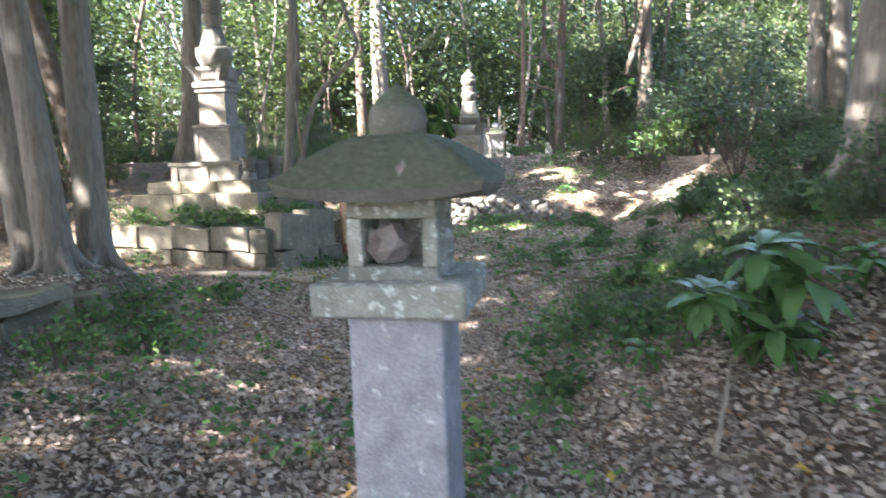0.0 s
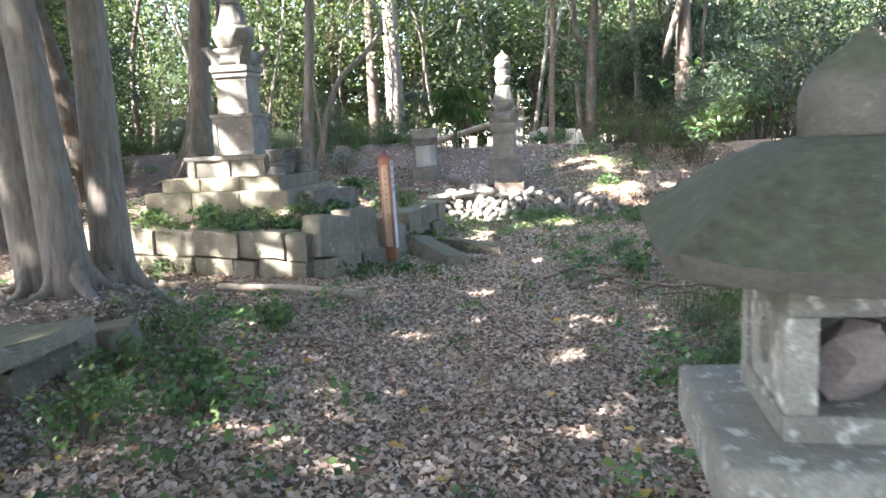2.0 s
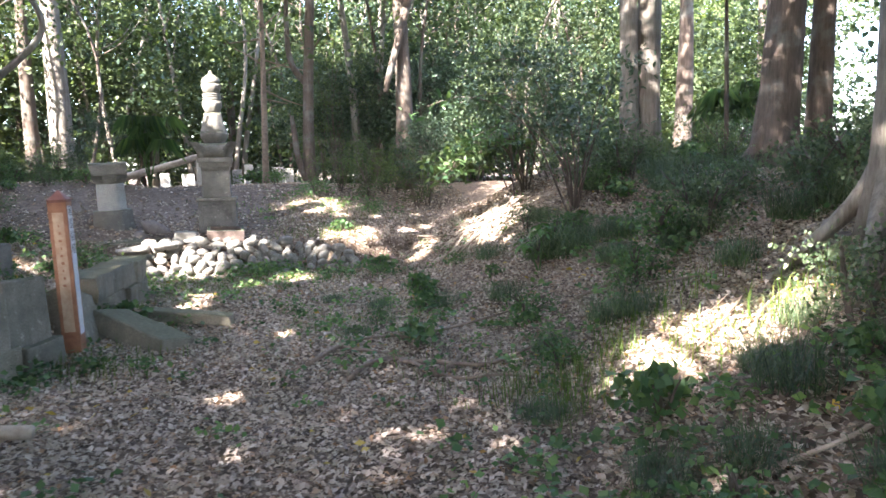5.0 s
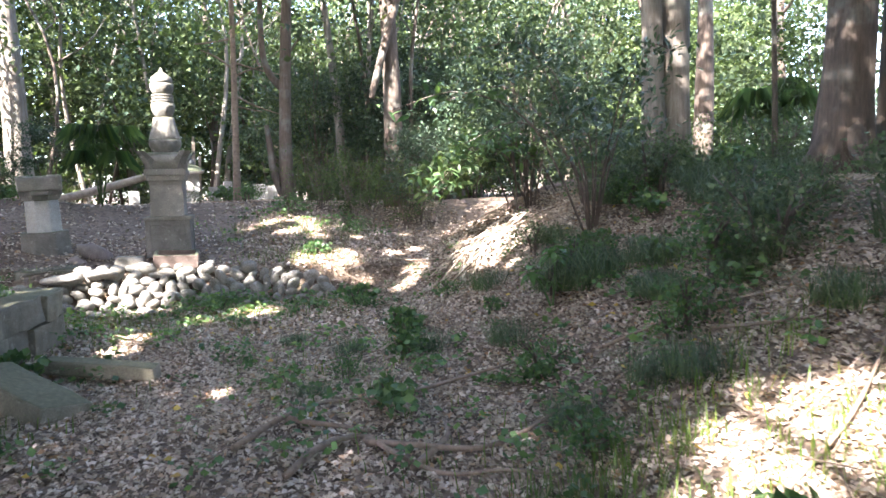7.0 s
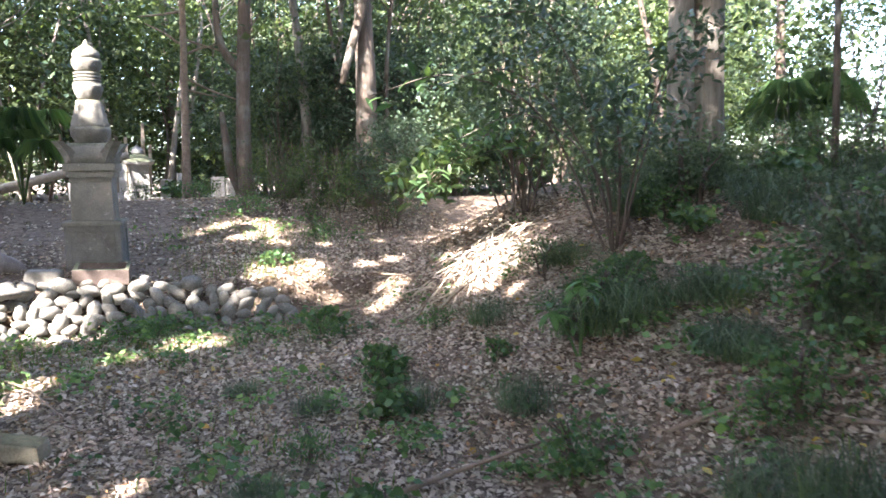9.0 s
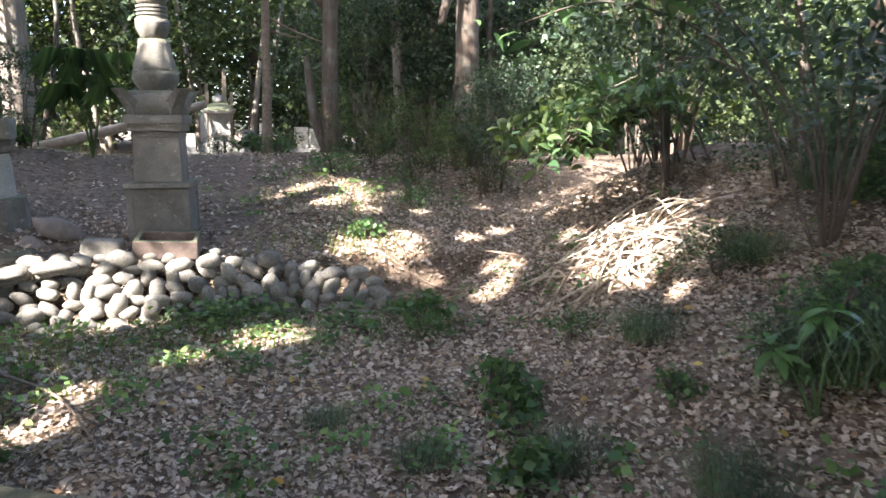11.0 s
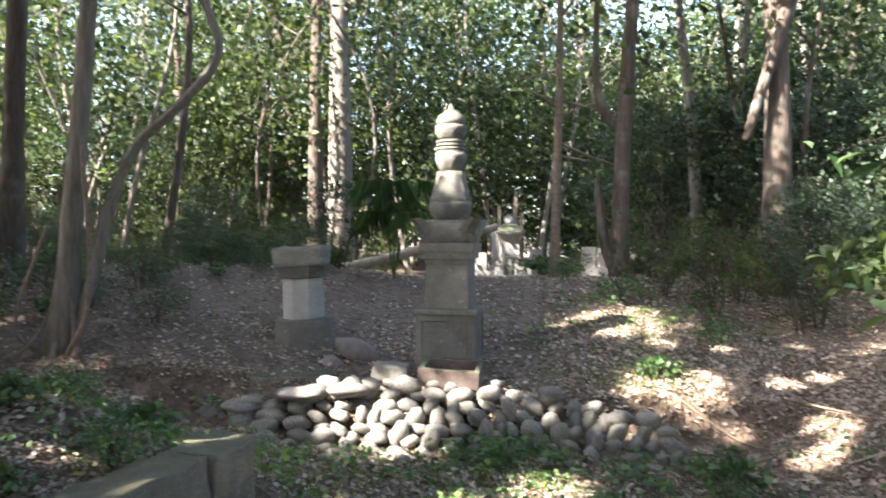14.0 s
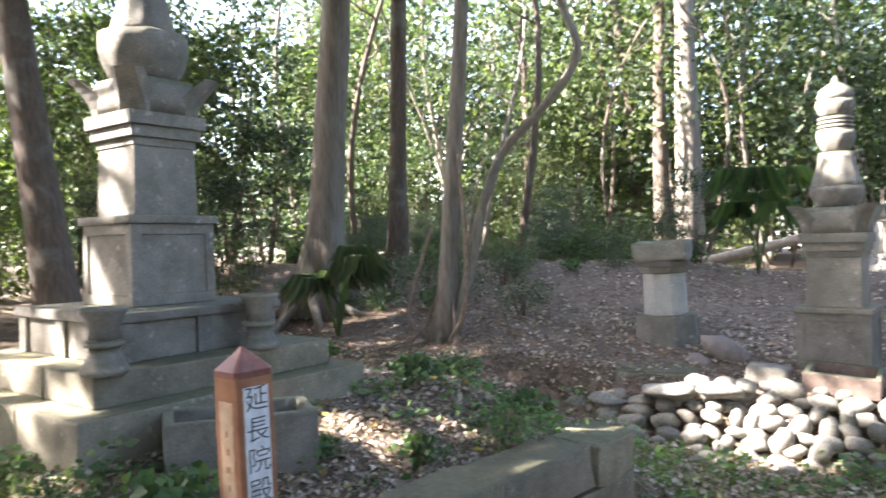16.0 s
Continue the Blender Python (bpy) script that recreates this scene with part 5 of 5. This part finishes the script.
broad_plant(1.66, 2.35, 0.60, 14, 0.23, 1, "glossy broad-leaved evergreen plant rising from the leaf litter")
broad_plant(1.25, 2.85, 0.2, 1, 0.14, 2, "small glossy seedling in the leaf litter")
broad_plant(2.25, 2.55, 0.25, 2, 0.15, 3, "small glossy seedling in the leaf litter")
broad_plant(3.15, 9.0, 0.55, 3, 0.16, 4, "light green young plant on the bank")


def hanging_branch(start, line, n, size, seed, label, material):
    """A leafy branch that hangs over the clearing."""
    rng = np.random.default_rng(seed)
    root = thing("leafy_branch", pose(*start), label, "branch")
    pts = smooth_line([Vector(p) - Vector(start) for p in line], 6)
    v, f = tube_data(pts, np.linspace(0.014, 0.004, len(pts)), 6)
    mesh_object("stem", v, f, M_BARK_DARK, root)
    p = np.array([pts[int(rng.uniform(0.25, 1) ** 0.7 * (len(pts) - 1))] for _ in range(n)]) + rng.normal(0, 1, (n, 3)) * np.array((0.16, 0.16, 0.10))
    o = new("foliage", broad_leaf_mesh("foliage", p, rng.uniform(size * 0.7, size * 1.2, n), rng, material))
    o.parent = root


for k in range(7):
    y0 = 12.6 + 0.25 * k
    hanging_branch((5.4, y0, ground_z(5.4, y0) - 0.02), [(5.4, y0, ground_z(5.4, y0)), (5.1, y0 + 0.1, 1.7 + 0.1 * (k % 3)), (4.5, y0 + 0.1, 1.75), (3.9 - 0.1 * (k % 3), y0 + 0.2, 1.25)], 120, 0.19, 60 + k,
                   "drooping branch with narrow light green leaves", M_LEAF_FRESH)
hanging_branch((4.3, 10.1, ground_z(4.3, 10.1) - 0.02), [(4.3, 10.1, 0.6), (3.8, 10.4, 1.9), (3.1, 10.7, 2.3), (2.3, 10.7, 2.1)], 30, 0.15, 71, "thin branch with a few broad sunlit leaves", M_WEED)
for k in range(4):
    hanging_branch((4.5, 12.1, ground_z(4.5, 12.1) - 0.02), [(4.5, 12.1, ground_z(4.5, 12.1)), (4.4, 12.1, 1.6 + 0.1 * k), (3.8, 12.0 - 0.1 * k, 1.8), (2.9 + 0.15 * k, 11.55 + 0.1 * k, 1.12 + 0.08 * k)], 60, 0.15, 95 + k,
                   "arching branch with broad light green leaves", M_WEED)
for k in range(9):
    a = k * 0.7
    hanging_branch((4.3, 10.1, ground_z(4.3, 10.1) - 0.02), [(4.3, 10.1, 0.6), (4.3 + 0.2 * math.cos(a), 10.1 + 0.2 * math.sin(a), 1.5), (4.2 + 0.7 * math.cos(a), 10.2 + 0.7 * math.sin(a), 2.0 + 0.3 * (k % 3)),
                   (4.0 + 1.2 * math.cos(a), 10.3 + 1.2 * math.sin(a), 1.8 + 0.4 * (k % 3))], 170, 0.095, 80 + k, "spreading branch of a dark evergreen bush on the bank", M_LEAF_DARK)


# ---- tufts ----
def blade_mesh(name, roots, heights, rng, material, width=0.006, lean=0.5):
    n = len(roots)
    r = np.asarray(roots, float)
    h = np.asarray(heights, float)[:, None]
    az = rng.uniform(0, 2 * np.pi, n)
    d = np.stack([np.cos(az), np.sin(az), np.zeros(n)], 1)
    w = np.stack([-np.sin(az), np.cos(az), np.zeros(n)], 1) * width
    k = rng.uniform(0.15, lean, (n, 1))
    up = np.array([[0, 0, 1.0]])
    mid = r + up * h * 0.6 + d * h * k * 0.35
    tip = r + up * h * (1 - k * 0.45) + d * h * k
    v = np.stack([r - w, r + w, mid + w * 0.8, tip, mid - w * 0.8], 1).reshape(-1, 3)
    base = np.arange(n)[:, None] * 5
    tri = np.concatenate([base + np.array([[0, 1, 2]]), base + np.array([[0, 2, 4]]), base + np.array([[4, 2, 3]])], 1).reshape(-1)
    me = bpy.data.meshes.new(name)
    me.vertices.add(n * 5)
    me.vertices.foreach_set("co", v.reshape(-1))
    me.loops.add(n * 9)
    me.loops.foreach_set("vertex_index", tri.astype(np.int32))
    me.polygons.add(n * 3)
    me.polygons.foreach_set("loop_start", np.arange(0, n * 9, 3, dtype=np.int32))
    me.update(calc_edges=True)
    me.materials.append(material)
    return me


def tufts():
    rng = np.random.default_rng(8)
    kind = thing("grass_tuft", pose(5.55, 8.65, ground_z(5.55, 8.65)), "dark fine-bladed grass tuft on the shaded bank", "grass tuft", "dark tufts")
    a = rng.uniform(0, 6.28, 420)
    rr = 0.25 * np.sqrt(rng.uniform(0, 1, 420))
    o = new("foliage", blade_mesh("foliage", np.stack([rr * np.cos(a), rr * np.sin(a), np.zeros(420) - 0.02], 1), rng.uniform(0.08, 0.40, 420), rng, M_TUFT, 0.003, 1.8))
    o.parent = kind
    for x, y, s in ((6.4, 9.3, 1.4), (4.14, 7.66, 1.1), (2.3, 7.3, 0.7), (3.57, 8.05, 0.9), (2.76, 7.1, 0.8), (2.0, 3.8, 0.9), (2.4, 4.1, 1.0), (1.6, 4.4, 0.7), (2.9, 3.6, 1.2), (2.2, 4.9, 0.7), (3.83, 9.0, 0.9), (3.4, 9.3, 0.9), (5.9, 10.2, 1.3), (2.84, 6.8, 0.9), (4.9, 8.9, 1.2), (5.2, 9.4, 1.1), (4.6, 8.0, 1.0), (6.2, 8.1, 1.3), (3.9, 7.6, 0.8), (5.0, 7.0, 1.2), (3.5, 6.4, 0.9),
                    (2.7, 8.9, 0.8), (2.3, 9.7, 0.8), (1.6, 10.0, 0.6), (3.2, 10.3, 0.8), (4.3, 6.1, 1.1), (5.8, 7.2, 1.4), (2.1, 4.6, 1.0), (2.9, 4.3, 1.2), (1.7, 3.7, 0.9), (3.4, 4.0, 1.3), (2.3, 3.2, 0.9),
                    (1.35, 4.7, 0.7), (6.5, 7.6, 1.5), (4.1, 10.5, 0.9), (4.9, 10.4, 1.0), (2.6, 5.0, 0.7), (1.45, 6.0, 0.6), (1.0, 8.8, 0.5), (1.2, 10.6, 0.5), (-5.4, 8.3, 1.0), (-5.9, 7.0, 1.2)):
        copy_thing(kind, pose(x, y, ground_z(x, y), 0, 0, 83 * x) @ Matrix.Scale(s, 4))
    for _ in range(30):
        x, y = rng.uniform(3.2, 7.2), rng.uniform(4.2, 12.2)
        if x < bank_edge(y) + 0.5 or math.hypot(x - 2.5, y - 5.7) < 1.3 or math.hypot(x - 3.9, y - 11.7) < 0.9 or math.hypot(x - 6.0, y - 8.4) < 1.2:
            continue
        copy_thing(kind, pose(x, y, ground_z(x, y), 0, 0, 83 * x) @ Matrix.Scale(rng.uniform(0.7, 1.4), 4))
    # short grass of the sunny patch and the edges of the path
    pts, hs = [], []
    for cx, cy, sx, sy, n, h in ((2.0, 6.45, 0.4, 0.16, 330, 0.17), (1.7, 5.95, 0.16, 0.2, 160, 0.15), (3.0, 6.7, 0.4, 0.25, 200, 0.14), (0.5, 12.3, 1.2, 0.4, 1600, 0.07), (-1.2, 12.2, 0.6, 0.6, 900, 0.09),
                                 (2.2, 15.0, 0.8, 0.5, 500, 0.1), (1.8, 13.8, 0.5, 0.3, 400, 0.1), (-2.9, 8.9, 0.8, 0.4, 1100, 0.10), (-1.5, 8.3, 0.4, 0.3, 350, 0.11), (1.6, 7.2, 0.5, 0.4, 110, 0.12), (1.2, 9.3, 0.5, 0.7, 160, 0.1), (2.35, 5.55, 0.35, 0.3, 170, 0.16), (2.9, 5.3, 0.2, 0.2, 140, 0.2)):
        x, y = rng.normal(cx, sx, n), rng.normal(cy, sy, n)
        pts += [(a, b, ground_z(a, b)) for a, b in zip(x, y)]
        hs += list(rng.uniform(h * 0.5, h * 1.4, n))
    g = new("grass", blade_mesh("grass", pts, hs, rng, M_GRASS, 0.004, 0.8))
    tagged(g, "thin pale green grass in the sunny spots", "grass", kind="stuff")


tufts()


def weeds():
    rng = np.random.default_rng(9)
    centres = []
    for cx, cy, sx, sy, n in ((0.75, 12.95, 0.22, 0.12, 34), (0.3, 12.3, 1.6, 0.45, 90), (-2.0, 11.8, 0.8, 0.8, 80), (-3.2, 8.9, 0.9, 0.4, 70), (-2.4, 4.4, 0.5, 0.7, 34), (-2.2, 6.1, 0.7, 0.3, 14), (-1.6, 8.1, 0.5, 0.3, 20), (1.3, 7.6, 0.8, 0.8, 22),
                              (2.6, 8.0, 0.7, 0.9, 24), (1.5, 9.8, 0.8, 0.8, 46), (0.9, 4.0, 0.35, 0.7, 34), (1.9, 4.2, 0.5, 0.8, 75), (2.6, 3.9, 0.6, 0.9, 60), (3.0, 6.6, 0.9, 0.9, 40), (0.3, 2.4, 0.4, 0.4, 18), (-1.6, 2.8, 0.6, 0.5, 22),
                              (4.4, 8.6, 1.2, 1.4, 70), (2.6, 15.6, 0.9, 0.7, 40), (-2.0, 5.4, 0.8, 0.5, 14), (0.5, 5.6, 0.8, 0.8, 10), (-4.4, 7.4, 0.8, 0.5, 30), (2.0, 12.6, 0.8, 0.4, 20), (-0.6, 9.5, 0.8, 1.2, 14)):
        centres += [(a, b) for a, b in zip(rng.normal(cx, sx, n), rng.normal(cy, sy, n))]
    p, s = [], []
    for x, y in centres:
        h = rng.uniform(0.05, 0.2)
        if math.hypot(x - 2.4, y - 5.7) < 0.9:
            continue
        z = ground_z(x, y)
        for _ in range(int(rng.integers(9, 26))):
            p.append((x + rng.normal(0, 0.07), y + rng.normal(0, 0.07), z + rng.uniform(0.02, h)))
            s.append(rng.uniform(0.03, 0.075))
    p = np.array(p)
    o = new("weeds", leaf_mesh("weeds", p, s, rng, M_WEED, 0.35, 0.4, 0.05))
    tagged(o, "low green weeds growing through the fallen leaves", "weeds", kind="stuff")


weeds()


def litter():
    rng = np.random.default_rng(4)
    p, s = [], []
    for x0, x1, y0, y1, n in ((-3.2, 3.2, 0.0, 6.0, 66000), (-3.0, 4.5, 6.0, 11.0, 58000), (-3.5, 5.5, 11.0, 15.0, 30000), (-6.5, 5.5, 15.0, 21.0, 18000), (3.0, 7.5, 4.0, 12.0, 30000), (-6.5, -3.0, 2.0, 15.0, 12000)):
        xs, ys = rng.uniform(x0, x1, n), rng.uniform(y0, y1, n)
        for x, y in zip(xs, ys):
            if y > 13.6 and x < 1.2 and rng.uniform() < 0.68:
                continue
            p.append((x, y, ground_z(x, y) + rng.uniform(0.004, 0.028)))
            s.append(rng.uniform(0.024, 0.058) * (1 if y < 11 else 1.3))
    o = new("leaf_litter", leaf_mesh("leaf_litter", np.array(p), s, rng, M_LITTER, 0.36, 0.3, 0.14))
    tagged(o, "dry greyish brown fallen leaves covering the ground", "fallen leaves", kind="stuff")
    m = leaf_material("yellow_leaf", [(0.42, 0.30, 0.06), (0.48, 0.36, 0.10), (0.36, 0.20, 0.05)], 0.1, 0.7)
    n = 420
    q = [(x, y, ground_z(x, y) + 0.03) for x, y in zip(rng.uniform(-3, 5, n), rng.uniform(0.5, 13, n))]
    o = new("yellow_leaves", leaf_mesh("yellow_leaves", np.array(q), rng.uniform(0.04, 0.08, n), rng, m, 0.3, 0.32, 0.08))
    tagged(o, "scattered freshly fallen yellow leaves", "fallen leaves", kind="stuff")


litter()


def twigs():
    """Thin dead twigs strewn over the leaves, thickest below the bank and round the tree feet."""
    rng = np.random.default_rng(61)
    verts, faces = [], []
    for cx, cy, sx, sy, n in ((0.4, 6.0, 1.2, 2.6, 110), (2.2, 4.3, 0.7, 0.9, 90), (2.9, 12.2, 0.9, 0.6, 130), (1.6, 12.7, 0.7, 0.4, 60), (3.6, 8.0, 1.2, 1.2, 80), (-4.4, 13.6, 0.8, 0.5, 90),
                              (-3.4, 13.5, 0.4, 0.3, 60), (-0.5, 10.8, 0.8, 0.9, 40), (2.2, 15.0, 0.8, 0.7, 50), (-2.2, 15.0, 1.4, 0.8, 70), (-1.8, 4.2, 0.8, 1.2, 40)):
        for _ in range(n):
            x, y, a, l = rng.normal(cx, sx), rng.normal(cy, sy), rng.uniform(0, 6.28), rng.uniform(0.12, 0.55)
            p = [(x + math.cos(a + b) * l * t, y + math.sin(a + b) * l * t) for t, b in ((-0.5, 0.0), (0.0, 0.3), (0.5, 0.15))]
            tilt = rng.uniform(0, 0.07)
            q = [(u, w, ground_z(u, w) + 0.02 + tilt * i) for i, (u, w) in enumerate(p)]
            r = rng.uniform(0.0025, 0.006)
            v, f = tube_data(q, (r, r * 0.8, r * 0.4), 4)
            k = len(verts)
            verts += v
            faces += [tuple(i + k for i in face) for face in f]
    o = mesh_object("twigs", verts, faces, M_TWIG)
    tagged(o, "thin dead brown twigs strewn over the fallen leaves", "twigs", kind="stuff")


twigs()


# ---- stone walls, piece by piece ----
def wall_blocks(root, p, q, rows, inside, thick, seed, material, worn=0.024):
    """Courses of worn blocks from p to q; rows: (height of the bottom, block height, usual length)."""
    rng = np.random.default_rng(seed)
    p, q = Vector((*p, 0)), Vector((*q, 0))
    run = q - p
    length, a = run.length, math.degrees(math.atan2(run.y, run.x))
    side = Vector((*inside, 0)).normalized()
    for z0, h, usual in rows:
        s = 0.0
        while s < length - 0.12:
            l = min(usual * rng.uniform(0.7, 1.3), length - s)
            if length - s - l < 0.15:
                l = length - s
            bm = block(l - 0.012, thick, h - 0.008, 0, 0.016, rng.uniform(0.94, 1.0), worn, seed + s, 4)
            o = part("block", bm, material, root)
            c = p + run.normalized() * (s + l / 2) + side * (thick / 2 + rng.uniform(-0.02, 0.02))
            o.matrix_basis = pose(c.x, c.y, z0 + rng.uniform(-0.012, 0.010), rng.uniform(-3, 3) * worn / 0.024, rng.uniform(-2.2, 2.2), a + rng.uniform(-3, 3) * worn / 0.024)
            s += l


def walls():
    root = tagged(new("wall_enclosure"), "old retaining wall of mossy cut stone blocks, partly slumped", "wall", kind="structure")
    wall_blocks(root, (-4.75, 8.62), (-2.2, 7.45), ((-0.16, 0.34, 0.45), (0.18, 0.30, 0.62)), (0.42, 0.91), 0.30, 3, M_BLOCK)
    wall_blocks(root, (-1.33, 9.7), (-0.86, 11.55), ((-0.2, 0.38, 0.62), (0.18, 0.27, 0.7)), (-0.97, 0.25), 0.34, 5, M_BLOCK)
    # slumped corner slabs
    for x, y, z, w, d, h, rx, ry, rz in ((-2.02, 7.82, 0.16, 0.62, 0.26, 0.46, -6, 10, 64), (-1.80, 8.36, 0.12, 0.55, 0.28, 0.52, -5, 4, 66), (-2.0, 7.9, -0.16, 0.7, 0.3, 0.34, 0, 0, 64),
                                         (-1.72, 8.42, -0.2, 0.5, 0.3, 0.34, 0, 0, 66), (-1.45, 9.25, -0.14, 0.62, 0.28, 0.52, -16, 18, 74), (-1.2, 9.65, -0.2, 0.6, 0.12, 0.36, -38, 14, 70)):
        o = part("block", block(w, d, h, 0, 0.02, 0.97, 0.008, w * 9, 2), M_BLOCK, root)
        o.matrix_basis = pose(x, y, z, rx, ry, rz)
    for x, y, z, w, d, h, rx, ry, rz in ((-0.47, 10.07, -0.15, 0.95, 0.15, 0.12, 4, 5, -25), (-0.95, 9.32, -0.16, 0.98, 0.40, 0.2, -8, 13, -50)):
        o = part("block", block(w, d, h, 0, 0.02, 0.96, 0.014, w * 9, 3), M_BLOCK, root)
        o.matrix_basis = pose(x, y, z, rx, ry, rz)
    near = tagged(new("wall_near"), "low broken wall of mossy stone slabs beside the path", "wall", kind="structure")
    wall_blocks(near, (-3.02, 1.4), (-2.88, 4.5), ((-0.22, 0.26, 0.42), (0.04, 0.25, 0.5)), (-1, 0.05), 0.30, 8, M_BLOCK, 0.045)
    wall_blocks(near, (-2.96, 1.2), (-2.80, 4.35), ((0.29, 0.13, 0.85),), (-1, 0.05), 0.5, 9, M_BLOCK, 0.05)
    for x, y, z, w, h, rz in ((-2.74, 4.15, -0.16, 0.26, 0.34, 30), (-2.78, 3.8, -0.18, 0.22, 0.26, 70), (-2.86, 4.62, -0.12, 0.42, 0.40, 12)):
        o = part("block", block(w, 0.24, h, 0, 0.02, 0.9, 0.012, w * 7, 2), M_BLOCK, near)
        o.matrix_basis = pose(x, y, z, 4, -5, rz)


walls()


def rubble():
    """The dry wall of rounded river stones below the pagoda terrace."""
    rng = np.random.default_rng(21)
    root = tagged(new("wall_rubble"), "dry retaining wall of rounded grey river stones", "wall", kind="structure")
    kinds = []
    for k in range(6):
        bm = rock(1.0, 0.62 + 0.05 * (k % 3), 0.55 + 0.06 * (k % 2), 30 + k, 2, 0.3)
        me = bpy.data.meshes.new("stone")
        bm.to_mesh(me)
        bm.free()
        me.materials.append(M_COBBLE)
        me.shade_smooth()
        kinds.append(me)
    for course in range(7):
        s = -2.35 + 0.06 * (course % 2)
        while s < 2.15:
            right, left = smooth(0.2, 0.7, s), smooth(-0.8, -1.3, s)
            a = rng.uniform(0.075, 0.125) * (1 + 0.35 * left)
            b = a * rng.uniform(0.52, 0.7)
            t = smooth(0.9, 2.1, s)
            top = 0.42 - 0.22 * t - 0.12 * left
            z = -0.10 + course * 0.085 + 0.05 * t + 0.06 * left + rng.uniform(-0.02, 0.02)
            lean = rng.normal(62, 16) * (-1 if math.sin(s * 4.2 + course * 0.6) > 0.2 else 1) if rng.uniform() < 0.25 + 0.6 * right else rng.normal(0, 24)
            if z > top - 0.11:
                lean = rng.normal(0, 18)
            if z < top:
                y = 13.02 + 0.06 * course - 0.20 * t + 0.25 * smooth(-0.9, -2.0, s)
                o = new("stone", kinds[int(rng.integers(6))])
                o.parent = root
                o.matrix_basis = pose(s, y + rng.uniform(-0.04, 0.04), z, rng.uniform(-20, 20), lean, rng.uniform(-25, 25)) @ Matrix.Diagonal((a, b * 1.5, b * 1.75, 1))
            s += (a * abs(math.cos(radians(lean))) + b * abs(math.sin(radians(lean)))) * rng.uniform(1.55, 1.9)
    for k, (x, y, z, rx, sx, sz) in enumerate(((-1.05, 13.25, 0.34, 4, 0.24, 0.08), (-0.62, 13.25, 0.37, -6, 0.20, 0.08), (-1.6, 13.36, 0.20, 8, 0.18, 0.08))):
        o = new("stone", kinds[k])
        o.parent = root
        o.matrix_basis = pose(x, y, z, rx, 3 * k - 4, 10 * k - 15) @ Matrix.Diagonal((sx, 0.24, sz * 1.3, 1))
    for k in range(20):
        o = new("stone", kinds[k % 6])
        o.parent = root
        x, y = rng.uniform(-2.0, 2.4), 12.95 + rng.uniform(-0.25, 0.05)
        y -= 0.2 * smooth(1.2, 2.4, x)
        o.matrix_basis = pose(x, y, ground_z(x, y) + 0.02, 0, rng.uniform(-20, 20), rng.uniform(0, 180)) @ Matrix.Scale(rng.uniform(0.04, 0.09), 4)


rubble()
